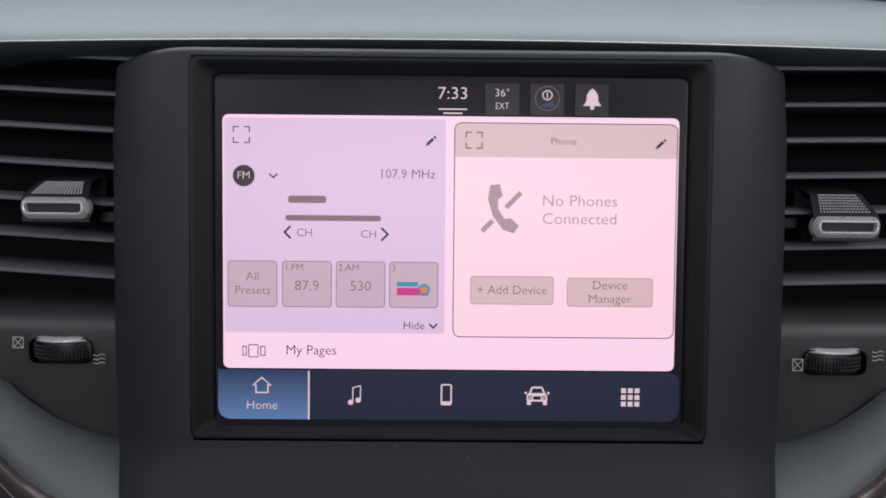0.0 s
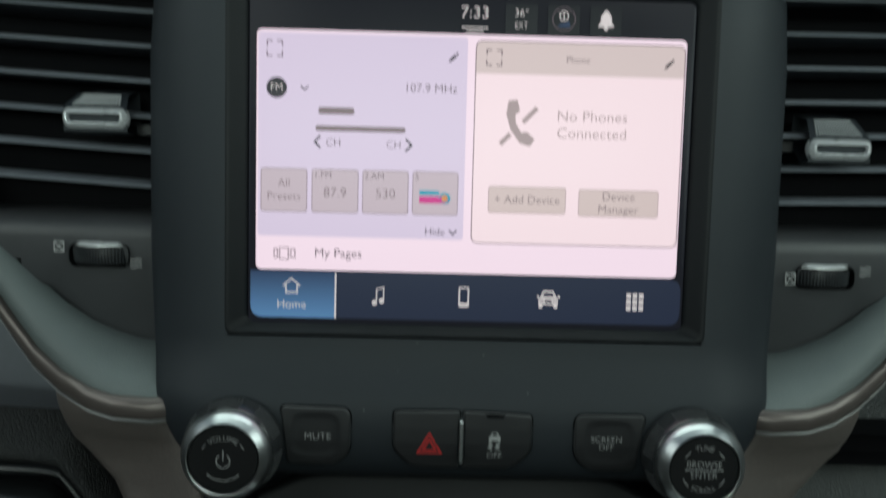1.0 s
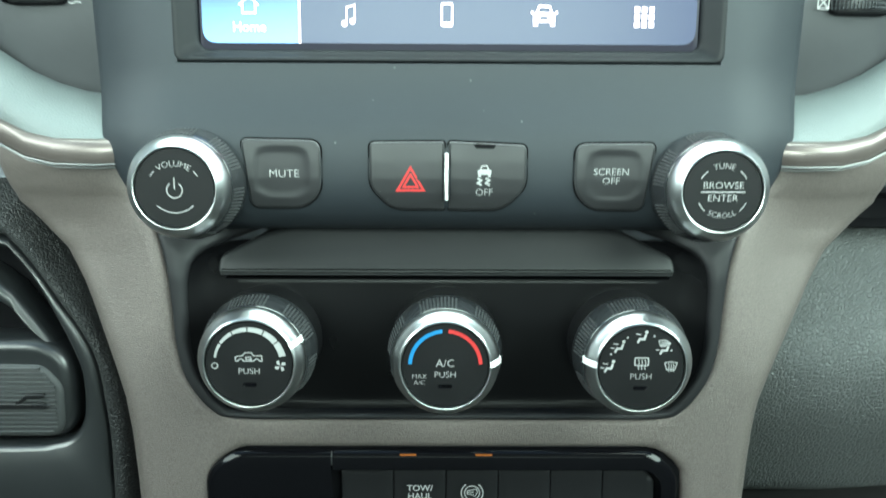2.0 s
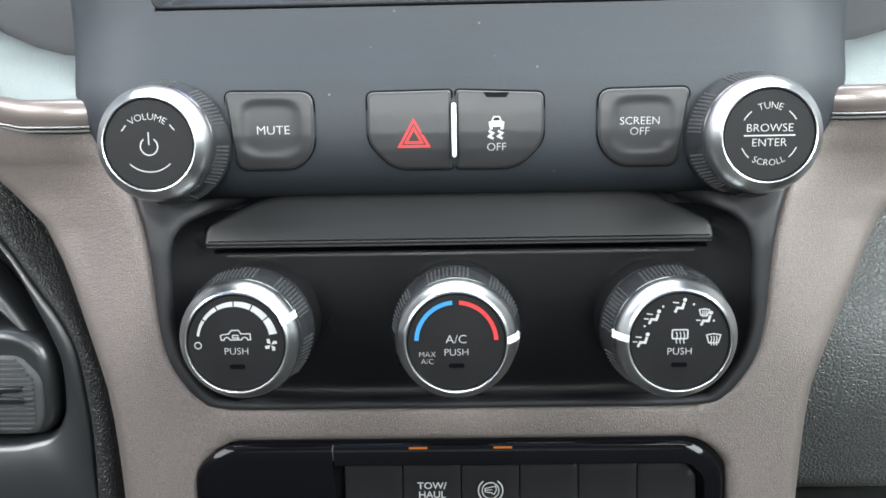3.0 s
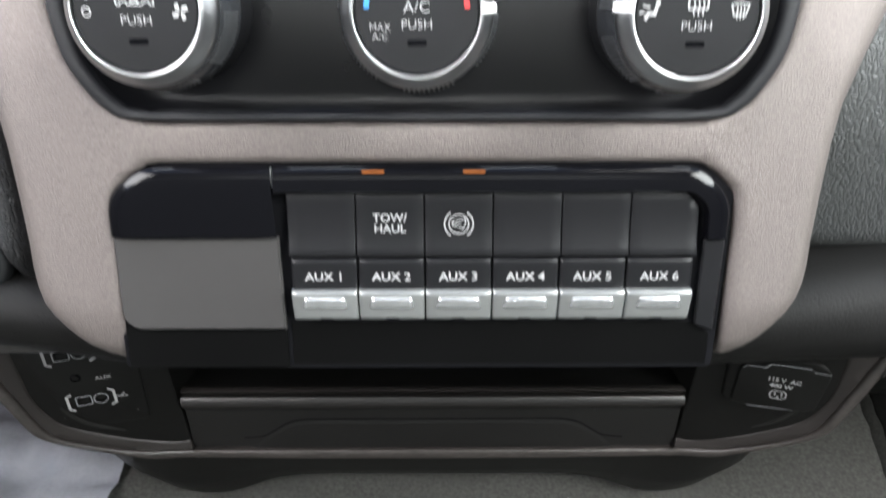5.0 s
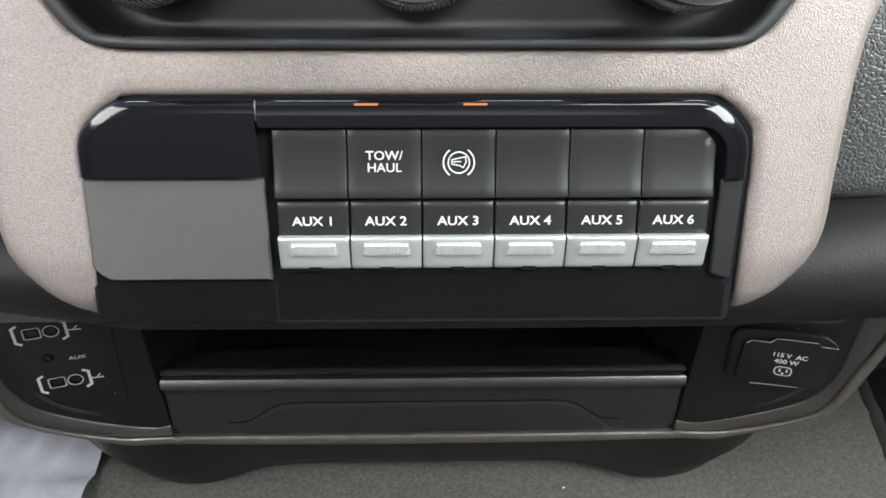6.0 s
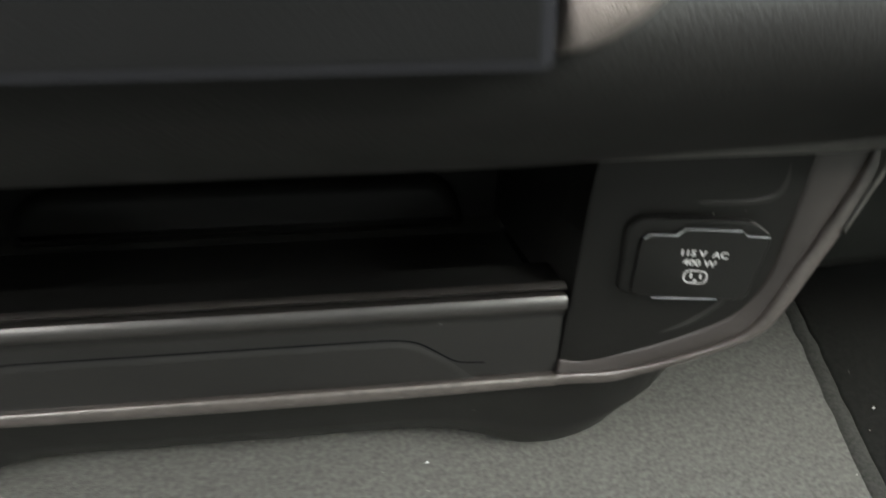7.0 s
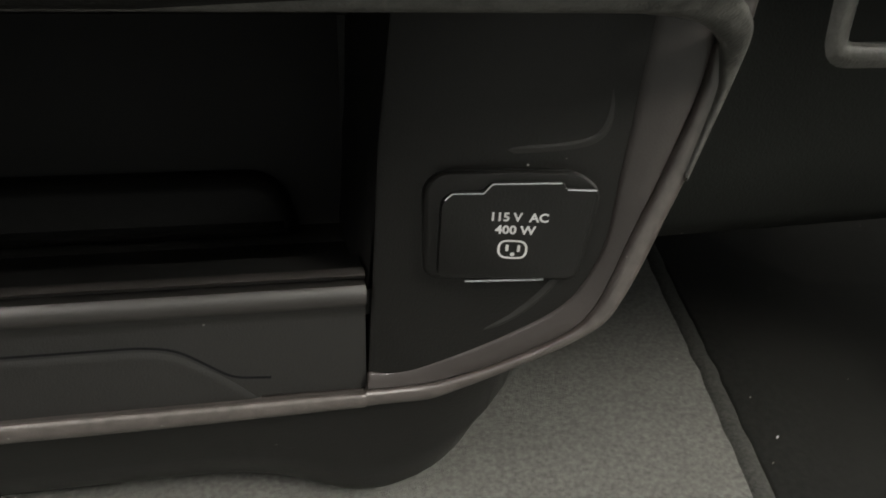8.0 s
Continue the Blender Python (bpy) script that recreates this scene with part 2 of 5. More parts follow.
def lathe(profile, cx, cz, n=64):
    """A turned form about an axis along y; profile of (radius, y)."""
    points, faces = [], []
    for r, y in profile:
        points += [(cx + r * math.cos(2 * math.pi * k / n), y, cz + r * math.sin(2 * math.pi * k / n)) for k in range(n)]
    for i in range(len(profile) - 1):
        for k in range(n):
            j = (k + 1) % n
            faces.append((i * n + k, i * n + j, i * n + n + j, i * n + n + k))
    if profile[-1][0] < 60:
        faces.append(tuple(range((len(profile) - 1) * n, len(profile) * n)))
    return points, faces


def sheet(rows, skip=()):
    m = len(rows[0])
    faces = [(i * m + j, i * m + j + 1, i * m + m + j + 1, i * m + m + j)
             for i in range(len(rows) - 1) for j in range(m - 1) if (i, j) not in skip]
    return [tuple(p) for row in rows for p in row], faces


def box(x0, x1, y0, y1, z0, z1):
    p = [(x, y, z) for z in (z0, z1) for y in (y0, y1) for x in (x0, x1)]
    return p, [(0, 1, 5, 4), (2, 6, 7, 3), (0, 4, 6, 2), (1, 3, 7, 5), (4, 5, 7, 6), (0, 2, 3, 1)]


def pillow(x0, x1, z0, z1, y, back, edge=0.7, nx=6, nz=8):
    """A rectangular cap with softly rounded edges; y(x, z) is its face."""
    xs = [x0, x0 + edge * 0.35, x0 + edge] + [x0 + edge + (x1 - x0 - 2 * edge) * k / nx for k in range(1, nx)] + [x1 - edge, x1 - edge * 0.35, x1]
    zs = [z0, z0 + edge * 0.35, z0 + edge] + [z0 + edge + (z1 - z0 - 2 * edge) * k / nz for k in range(1, nz)] + [z1 - edge, z1 - edge * 0.35, z1]
    rows = []
    for z in [zs[0]] + zs + [zs[-1]]:
        rows.append([])
    for j, z in enumerate(zs):
        ez = max(0, 1 - (z - z0) / edge, 1 - (z1 - z) / edge)
        row = []
        for x in xs:
            ex = max(0, 1 - (x - x0) / edge, 1 - (x1 - x) / edge)
            row.append((x, y(x, z) + edge * 0.8 * min(1.6, ex ** 2 + ez ** 2), z))
        rows[j + 1] = [(x0, back, z)] + row + [(x1, back, z)]
    rows[0] = [(p[0], back, z0) for p in rows[1]]
    rows[-1] = [(p[0], back, z1) for p in rows[-2]]
    return sheet(rows)


def depth_of(y, x, z):
    return y(x, z) if callable(y) else y


def flat(outline, y):
    return [(x, depth_of(y, x, z), z) for x, z in outline], [tuple(range(len(outline)))]


def stroke(pts, w, y, closed=False):
    """A flat line of width w along points."""
    n = len(pts)
    left, right = [], []
    for i in range(n):
        a = Vector(pts[i - 1] if (i or closed) else pts[0])
        b = Vector(pts[i])
        c = Vector(pts[(i + 1) % n] if (i < n - 1 or closed) else pts[-1])
        u, v = (b - a), (c - b)
        u = u.normalized() if u.length else v.normalized()
        v = v.normalized() if v.length else u
        t = (u + v)
        t = t.normalized() if t.length > 1e-3 else u
        k = 0.5 * w / max(0.5, t.dot(u))
        side = Vector((-t.y, t.x)) * k
        left.append(tuple(b + side)), right.append(tuple(b - side))
    points = [(x, depth_of(y, x, z), z) for x, z in left + right]
    span = range(n if closed else n - 1)
    return points, [(i, (i + 1) % n, n + (i + 1) % n, n + i) for i in span]


def ring_of(cx, cz, r, k=24, a0=0.0, a1=360.0):
    full = abs(a1 - a0) >= 360
    return [(cx + r * math.cos(radians(a0 + (a1 - a0) * i / k)), cz + r * math.sin(radians(a0 + (a1 - a0) * i / k)))
            for i in range(k if full else k + 1)]


def arc(cx, cz, r, w, a0, a1, y, k=20, w1=None):
    """A band along a circle, its width going from w to w1."""
    w1 = w if w1 is None else w1
    inner, outer = [], []
    for i in range(k + 1):
        s = i / k
        a, half = radians(a0 + (a1 - a0) * s), (w + (w1 - w) * s) / 2
        inner.append((cx + (r - half) * math.cos(a), cz + (r - half) * math.sin(a)))
        outer.append((cx + (r + half) * math.cos(a), cz + (r + half) * math.sin(a)))
    points = [(x, depth_of(y, x, z), z) for x, z in inner + outer]
    return points, [(i, i + 1, k + 2 + i, k + 1 + i) for i in range(k)]


def words(text, cx, cz, y, cap, wide=1.0, bold=-0.045, spin=0.0, bow=None, align="CENTER", lead=0.95):
    """Flat lettering, cap mm high, centred at (cx, cz); bow=(cx, cz, r): along a circle, r below zero for its lower half."""
    curve = bpy.data.curves.new("lettering", "FONT")
    curve.body, curve.size, curve.align_x, curve.align_y = text, cap / 0.69, align, "CENTER"
    curve.offset, curve.resolution_u, curve.space_line = bold, 3, lead
    ob = bpy.data.objects.new("lettering", curve)
    me = ob.to_mesh()
    raw = [(v.co.x * wide, v.co.y) for v in me.vertices]
    faces = [tuple(p.vertices) for p in me.polygons]
    ob.to_mesh_clear()
    bpy.data.objects.remove(ob)
    bpy.data.curves.remove(curve)
    points = []
    for u, v in raw:
        if bow:
            ox, oz, r = bow
            a = u / abs(r)
            x, z = (ox + (r + v) * math.sin(a), oz + (r + v) * math.cos(a)) if r > 0 else \
                (ox + (-r - v) * math.sin(a), oz - (-r - v) * math.cos(a))
        else:
            c, s = math.cos(radians(spin)), math.sin(radians(spin))
            x, z = cx + u * c - v * s, cz + u * s + v * c
        points.append((x, depth_of(y, x, z), z))
    return points, faces


def curve_value(table, v):
    """Linear between the rows of a table of (key, value)."""
    ks = [k for k, _ in table]
    order = sorted(table)
    return float(np.interp(v, [k for k, _ in order], [w for _, w in order]))


# ---- object helpers ----
def mesh_of(name, shape, mat, at, sharp):
    me = bpy.data.meshes.new(name)
    me.from_pydata([((x - at[0]) / 1000, (y - at[1]) / 1000, (z - at[2]) / 1000) for x, y, z in shape[0]], [], shape[1])
    bm = bmesh.new()
    bm.from_mesh(me)
    bmesh.ops.remove_doubles(bm, verts=bm.verts, dist=1e-7)
    bmesh.ops.recalc_face_normals(bm, faces=bm.faces)
    bm.to_mesh(me)
    bm.free()
    me.materials.append(mat)
    me.polygons.foreach_set("use_smooth", [True] * len(me.polygons))
    for p in me.polygons:
        if len(p.vertices) > 4:
            p.use_smooth = False
    me.set_sharp_from_angle(angle=radians(sharp))
    me.update()
    return me


ORIGIN = {}


def thing(name, at, label, category, group="", kind=""):
    ob = new(name)
    ob.empty_display_size = 0.01
    ob.matrix_basis = DASH @ Matrix.Translation([v / 1000 for v in at])
    ORIGIN[ob.name] = at
    return tagged(ob, label, category, group, kind)


def part(name, shape, mat, parent, label="", sharp=35):
    at = ORIGIN[parent.name]
    ob = new(name, mesh_of(name, shape, mat, at, sharp))
    ob.parent = parent
    ORIGIN[ob.name] = at
    return tagged(ob, label)


def solid(name, shape, mat, label, category, at=(0, 0, 0), group="", kind="", sharp=35):
    ob = new(name, mesh_of(name, shape, mat, at, sharp))
    ob.matrix_basis = DASH @ Matrix.Translation([v / 1000 for v in at])
    ORIGIN[ob.name] = at
    return tagged(ob, label, category, group, kind)


def mirrored(shape):
    return [(-x, y, z) for x, y, z in shape[0]], [tuple(reversed(f)) for f in shape[1]]


def swept(path, section):
    """A section of (y, z) offsets carried along a path of points in x order."""
    return sheet([[(x, y + dy, z + dz) for dy, dz in section] for x, y, z in path])


# ---- dash structure ----
xs = [-720 + 40 * i for i in range(37)]
PAD_EDGE = [(60, -3), (20, -3.4), (5, -3.2), (2.6, -2.5), (2.4, -1.6), (4, 0.4), (11, 5.4), (28, 13.5), (75, 31), (190, 68), (420, 143), (640, 215)]
solid("dash_pad", sheet([[(x, y + (abs(x) / 700) ** 2 * 40, 78.2 - (x / 175) ** 2 * 2.0 + z) for y, z in PAD_EDGE] for x in xs]),
      PAD, "pale grey-green grained vinyl dash top pad", "dashboard", kind="structure")
solid("pad_edge", sheet([[(x, 1.9 + (abs(x) / 700) ** 2 * 40 + 0.5 * math.cos(q), 76.0 - (x / 175) ** 2 * 2.0 + 0.45 * math.sin(q)) for q in np.linspace(0, 2 * math.pi, 7)] for x in xs]), BRIGHT,
      "thin bright bead along the edge of the dash pad", "trim", kind="structure", sharp=60)
solid("dash_backing", join(box(-720, 720, 95, 110, -250, 90), box(-128, 128, 60, 95, -250, 78)), VENT,
      "black backing behind the dash openings", "dashboard", kind="structure")


# ---- screen bezel ----
def half_width(z):
    return curve_value([(80, 126), (70, 129), (60, 131), (-60, 131), (-80, 127.5), (-97, 124), (-109, 119), (-122, 112), (-127, 108), (-133, 104)], z)


FACE = [(73, 14), (72.8, 6), (72.2, 0), (71.2, -2.6), (70, -3.8), (68.6, -4), (66, -4), (-71, -4), (-75, -4.4), (-80, -5.2), (-86, -7.2), (-92, -9.6),
        (-97, -11.0), (-104, -11.2), (-110, -11.0), (-115, -10.2), (-119, -8.8), (-122.5, -6.6), (-125.5, -3.6), (-128, 0.4), (-130, 6), (-131, 14)]


def bezel_shape():
    zs = [73, 72.8, 72.2, 71.2, 70, 68.6, 40, 0, -40, -71, -75, -80, -86, -92, -97, -104, -110, -115, -119, -122.5, -125.5, -128, -130, -131]
    inner = [0, 30, 60, 80, 93.5]
    rows = []
    for z in zs:
        w, y = half_width(z), curve_value(FACE, z)
        drop = curve_value([(78, 20), (-60, 20), (-97, 12), (-131, 9)], z)
        half = [(x, y, z) for x in inner]
        for s in (0.12, 0.25, 0.4, 0.55, 0.7, 0.85, 0.95, 1.0):
            half.append((93.5 + (w - 93.5) * s, y + drop * s ** 2.0 + (2.5 if s == 1.0 else 0), z))
        half.append((w, y + drop + 30, z))
        half = [(x, yy, zz - max(0, x - 96) ** 2 * 0.0036 * max(0, (z - 40) / 38)) for x, yy, zz in half]
        rows.append([(-x, yy, zz) for x, yy, zz in reversed(half[1:])] + half)
    mid = len(rows[0]) // 2
    skip = {(i, j) for i in range(5, 9) for j in range(mid - 4, mid + 4)}
    return sheet(rows, skip)


bezel = thing("radio_bezel", (0, 0, -130), "matte black plastic screen bezel with swept-back sides", "bezel")
part("bezel_body", bezel_shape(), BLACK, bezel, sharp=50)
SURROUND = material("dull_black_bevel", (0.009, 0.010, 0.0118), 0.5, grain=(3000, 0.05), mottle=(25, 0.10), spec=0.2)
part("screen_surround", rings([(94.8, -70.4, 68.4, 3.0, -3.7), (94.4, -70.1, 68.0, 3.0, -4.04), (93.6, -69.7, 67.4, 3.2, -4.08), (92.6, -69.2, 66.6, 3.6, -3.7), (91.0, -68.5, 65.6, 4.0, -2.6), (89.4, -67.7, 64.6, 4.2, -1.5),
                               (88.2, -67.0, 63.6, 4.2, -0.8), (87.0, -66.2, 62.8, 4.0, 0.0), (86.8, -66.0, 62.6, 4.0, 2.5)]), SURROUND, bezel, "soft bevelled black frame round the glass", sharp=80)

# ---- touch screen ----
DISPLAY_PINK = glow("display_pale_pink", (1.0, 0.72, 0.89), 3.15)
DISPLAY_LILAC = glow("display_lilac", (0.76, 0.58, 0.80), 3.07)
DISPLAY_CARD = glow("display_card", (1.0, 0.72, 0.83), 3.15)
DISPLAY_ROSE = glow("display_rose", (0.80, 0.59, 0.63), 2.80)
DISPLAY_BUTTON = glow("display_button", (0.62, 0.46, 0.56), 2.98)
DISPLAY_BUTTON_B = glow("display_button_rose", (0.78, 0.57, 0.60), 2.80)
DISPLAY_NAVY = glow("display_navy", (0.020, 0.025, 0.058), 2.55)
DISPLAY_TILE = glow("display_tile", (0.004, 0.004, 0.008), 2.18)
DISPLAY_NIGHT = glow("display_night", (0.013, 0.0122, 0.020), 1.70)
DISPLAY_BLUE = glow("display_blue", (0.085, 0.185, 0.42), 2.55)
DISPLAY_INK = glow("display_ink", (0.030, 0.022, 0.035), 2.04)
DISPLAY_GREY = glow("display_grey", (0.16, 0.105, 0.135), 2.39)
DISPLAY_SOFT = glow("display_soft_grey", (0.28, 0.19, 0.225), 2.39)
DISPLAY_PALE = glow("display_pale_grey", (0.54, 0.38, 0.42), 2.39)
DISPLAY_WHITE = glow("display_white", (0.90, 0.74, 0.80), 2.55)
DISPLAY_MAGENTA = glow("display_magenta", (0.75, 0.04, 0.32), 2.55)
DISPLAY_CYAN = glow("display_cyan", (0.05, 0.40, 0.60), 2.39)
DISPLAY_ORANGE = glow("display_orange", (0.85, 0.30, 0.12), 2.55)

HOME = DISPLAY_BLUE.node_tree
fade, ramp_z = HOME.nodes.new("ShaderNodeMix"), HOME.nodes.new("ShaderNodeMapRange")
split, place = HOME.nodes.new("ShaderNodeSeparateXYZ"), HOME.nodes.new("ShaderNodeTexCoord")
fade.data_type = "RGBA"
fade.inputs["A"].default_value, fade.inputs["B"].default_value = (0.13, 0.255, 0.52, 1), (0.030, 0.052, 0.13, 1)
ramp_z.inputs["From Max"].default_value = 0.0185
HOME.links.new(place.outputs["Object"], split.inputs["Vector"])
HOME.links.new(split.outputs["Z"], ramp_z.inputs["Value"])
HOME.links.new(ramp_z.outputs["Result"], fade.inputs["Factor"])
HOME.links.new(fade.outputs["Result"], HOME.nodes["Principled BSDF"].inputs["Emission Color"])

screen = thing("touch_screen", (0, 0, -64), "lit touch screen showing radio and phone cards", "screen")
def lit(name, shape, mat, parent, label=""):
    """A piece of the display: heights above the menu bar drawn to the true height of the page."""
    points = [(x, y, z if z < -44.6 else -45.1 + (z + 44.6) * 0.986) for x, y, z in shape[0]]
    return part(name, (points, shape[1]), mat, parent, label)


lit("glass", slab(rect(-86.5, 86.5, -66.5, 64.9, 3), [(0, 4), (0, 0.8), (0.5, 0.6)]), DISPLAY_NIGHT, screen, "black display glass")
Y1, Y2, Y3, Y4 = 0.3, 0.1, -0.1, -0.3
lit("main_page", flat(rect(-83.5, 83.3, -44.5, 50, 2.5), Y1), DISPLAY_PINK, screen, "pale pink lit page")
lit("nav_bar", flat(rect(-85.5, 85.5, -64, -45.5, 5), Y1), DISPLAY_NAVY, screen, "navy bar of menu icons")
lit("home_tile", flat(fillet([(-85.5, -64), (-52, -64), (-52, -45.5), (-85.5, -45.5)], [5, 0, 0, 0]), Y2), DISPLAY_BLUE, screen, "blue lit home tile")
lit("tile_edge", flat(rect(-52.2, -51.6, -64, -45.8), Y3), DISPLAY_WHITE, screen)
radio_card = lit("radio_card", flat(rect(-82.8, -2.0, -31, 48.8, 1.5), Y2), DISPLAY_LILAC, screen, "lilac radio card")
phone_card = lit("phone_card", flat(rect(1.2, 82.6, -32, 47.6, 3), Y2), DISPLAY_CARD, screen, "pale phone card")
lit("card_header", flat(fillet([(1.2, 35), (82.6, 35), (82.6, 47.6), (1.2, 47.6)], [0, 0, 3, 3]), Y3), DISPLAY_ROSE, phone_card)
lit("card_outline", stroke(fillet([(1.2, -32), (82.6, -32), (82.6, 47.6), (1.2, 47.6)], 3), 0.35, Y4, True), DISPLAY_GREY, phone_card)


def brackets(cx, cz, a, b=2.0, w=0.45):
    return join(*[stroke([(cx + sx * (a - b), cz + sz * a), (cx + sx * a, cz + sz * a), (cx + sx * a, cz + sz * (a - b))], w, Y4)
                  for sx in (-1, 1) for sz in (-1, 1)])


def pencil(cx, cz):
    return join(stroke([(cx - 1.3, cz - 1.1), (cx + 0.9, cz + 1.0)], 1.1, Y4), stroke([(cx + 1.2, cz + 1.3), (cx + 1.7, cz + 1.8)], 1.1, Y4),
                flat([(cx - 1.9, cz - 1.8), (cx - 1.0, cz - 1.5), (cx - 1.6, cz - 0.9)], Y4))


lit("expand_icon", brackets(-76.5, 42.5, 2.9), DISPLAY_GREY, radio_card)
lit("edit_icon", pencil(-7.5, 40.6), DISPLAY_INK, radio_card)
lit("band_badge", flat(ring_of(-75.7, 27.4, 4.0, 32), Y3), DISPLAY_INK, radio_card, "black round FM badge")
lit("badge_text", words("FM", -75.7, 27.4, Y4, 2.8), DISPLAY_WHITE, radio_card)
lit("band_arrow", stroke([(-66.4, 28.2), (-64.9, 26.8), (-63.4, 28.2)], 0.55, Y4), DISPLAY_INK, radio_card)
lit("frequency_text", words("107.9 MHz", -16.0, 28.4, Y4, 3.3, 0.98), DISPLAY_GREY, radio_card)
lit("title_bar", flat(rect(-59.5, -45.5, 17.5, 20.2, 1.2), Y4), DISPLAY_SOFT, radio_card, "grey title line, not legible")
lit("subtitle_bar", flat(rect(-60.5, -25.5, 10.9, 13.0, 1.0), Y4), DISPLAY_SOFT, radio_card, "grey song line, not legible")
lit("channel_down", join(stroke([(-58.6, 8.9), (-60.8, 6.6), (-58.6, 4.3)], 0.75, Y4)), DISPLAY_INK, radio_card)
lit("channel_down_text", words("CH", -53.5, 6.4, Y4, 2.9), DISPLAY_GREY, radio_card)
lit("channel_up", stroke([(-25.4, 8.5), (-23.0, 6.1), (-25.4, 3.7)], 0.75, Y4), DISPLAY_INK, radio_card)
lit("channel_up_text", words("CH", -30.0, 6.0, Y4, 2.9), DISPLAY_GREY, radio_card)
for x0, x1, top, low, small in ((-81.5, -63.6, "All\nPresets", "", ""), (-61.6, -43.6, "", "87.9", "1.FM"), (-41.8, -24.0, "", "530", "2.AM"), (-22.2, -4.5, "", "", "3")):
    tile = lit("preset_tile", flat(rect(x0, x1, -21.2, -4.2, 1.3), Y3),
                DISPLAY_BUTTON, radio_card)
    lit("tile_outline", stroke(rect(x0, x1, -21.2, -4.2, 1.3), 0.25, Y4, True), DISPLAY_SOFT, tile)
    mx = (x0 + x1) / 2
    if top:
        lit("tile_text", words(top, mx, -12.6, Y4, 3.1, lead=1.16), DISPLAY_SOFT, radio_card)
    if low:
        lit("tile_text", words(low, mx, -13.4, Y4, 3.7), DISPLAY_SOFT, radio_card)
    if small:
        lit("tile_small_text", words(small, x0 + 0.6, -6.5, Y4, 2.5, align="LEFT"), DISPLAY_GREY, radio_card)
lit("station_mark", join(flat(rect(-19.6, -10.8, -16.6, -13.8), Y4), flat(rect(-11.0, -8.0, -16.6, -14.4), Y4)), DISPLAY_MAGENTA, radio_card, "magenta station mark")
lit("station_mark_top", flat(rect(-19.6, -11.8, -13.3, -11.6), Y4), DISPLAY_CYAN, radio_card)
lit("station_ring", join(flat(ring_of(-9.6, -14.5, 2.3, 24), Y4)), DISPLAY_CYAN, radio_card)
lit("station_dot", flat(ring_of(-9.6, -14.5, 1.3, 20), Y4 - 0.1), DISPLAY_ORANGE, radio_card)
lit("hide_text", words("Hide", -13.2, -28.0, Y4, 2.9), DISPLAY_INK, radio_card)
lit("hide_arrow", stroke([(-7.6, -27.2), (-6.1, -28.8), (-4.6, -27.2)], 0.6, Y4), DISPLAY_INK, radio_card)
lit("pages_icon", join(stroke(rect(-74.0, -70.6, -40.2, -35.6, 0.3, 2), 0.35, Y4, True), stroke(rect(-76.2, -74.9, -39.6, -36.2), 0.35, Y4, True),
                        stroke(rect(-69.6, -68.0, -39.6, -36.2), 0.35, Y4, True)), DISPLAY_GREY, screen)
lit("pages_text", words("My Pages", -51.0, -37.6, Y4, 3.5), DISPLAY_INK, screen)
lit("expand_icon", brackets(8.3, 41.2, 2.9), DISPLAY_GREY, phone_card)
lit("edit_icon", pencil(76.5, 40.2), DISPLAY_INK, phone_card)
lit("header_text", words("Phone", 41.0, 41.0, Y4, 2.6), DISPLAY_GREY, phone_card)
handset = [(17.0 + x, 15.5 + z) for x, z in ((-2.6, 9.2), (0.8, 9.6), (2.0, 5.2), (0.2, 3.8), (0.4, 0.4), (2.6, -3.2), (5.0, -3.0), (8.0, -5.8), (6.2, -8.6), (2.2, -7.4), (-1.6, -2.2), (-3.4, 4.0))]
lit("handset_icon", join(flat(handset, Y4), stroke([(11.5, 7.6), (15.4, 11.6)], 1.8, Y4), stroke([(20.2, 16.4), (25.6, 22.0)], 1.8, Y4)),
     DISPLAY_PALE, phone_card, "grey crossed-out telephone handset")
lit("status_text", words("No Phones\nConnected", 47.3, 15.6, Y4, 4.05, 1.05, lead=1.14), DISPLAY_PALE, phone_card)
button = lit("device_button", flat(rect(7.6, 38.0, -19.6, -9.2, 1.2), Y3), DISPLAY_BUTTON_B, phone_card)
lit("button_outline", stroke(rect(7.6, 38.0, -19.6, -9.2, 1.2), 0.25, Y4, True), DISPLAY_PALE, button)
lit("device_text", words("+ Add Device", 22.8, -14.4, Y4, 3.2), DISPLAY_SOFT, phone_card)
button = lit("device_button", flat(rect(43.2, 74.6, -20.2, -9.6, 1.2), Y3), DISPLAY_BUTTON_B, phone_card)
lit("button_outline", stroke(rect(43.2, 74.6, -20.2, -9.6, 1.2), 0.25, Y4, True), DISPLAY_PALE, button)
lit("device_text", words("Device\nManager", 58.9, -14.9, Y4, 3.2, 1.02, lead=1.1), DISPLAY_SOFT, phone_card)
lit("clock_text", words("7:33", 0.4, 58.2, Y3, 4.4, 1.04), DISPLAY_WHITE, screen)
lit("pull_bar", join(flat(rect(-4.7, 5.6, 52.3, 52.8), Y3), flat(rect(-3.0, 3.9, 50.8, 51.3), Y3)), DISPLAY_WHITE, screen)
for x0, x1 in ((12.2, 24.6), (28.6, 41.0), (45.0, 57.2)):
    lit("status_tile", flat(rect(x0, x1, 50.6, 62.2), Y2), DISPLAY_TILE, screen)
lit("temperature_text", words("36°", 18.4, 58.6, Y3, 2.8), DISPLAY_WHITE, screen)
lit("temperature_unit", words("EXT", 18.4, 53.8, Y3, 2.4, 0.82), DISPLAY_WHITE, screen)
lit("profile_icon", join(stroke(ring_of(34.8, 56.8, 4.4, 28), 0.35, Y3, True)), DISPLAY_GREY, screen)
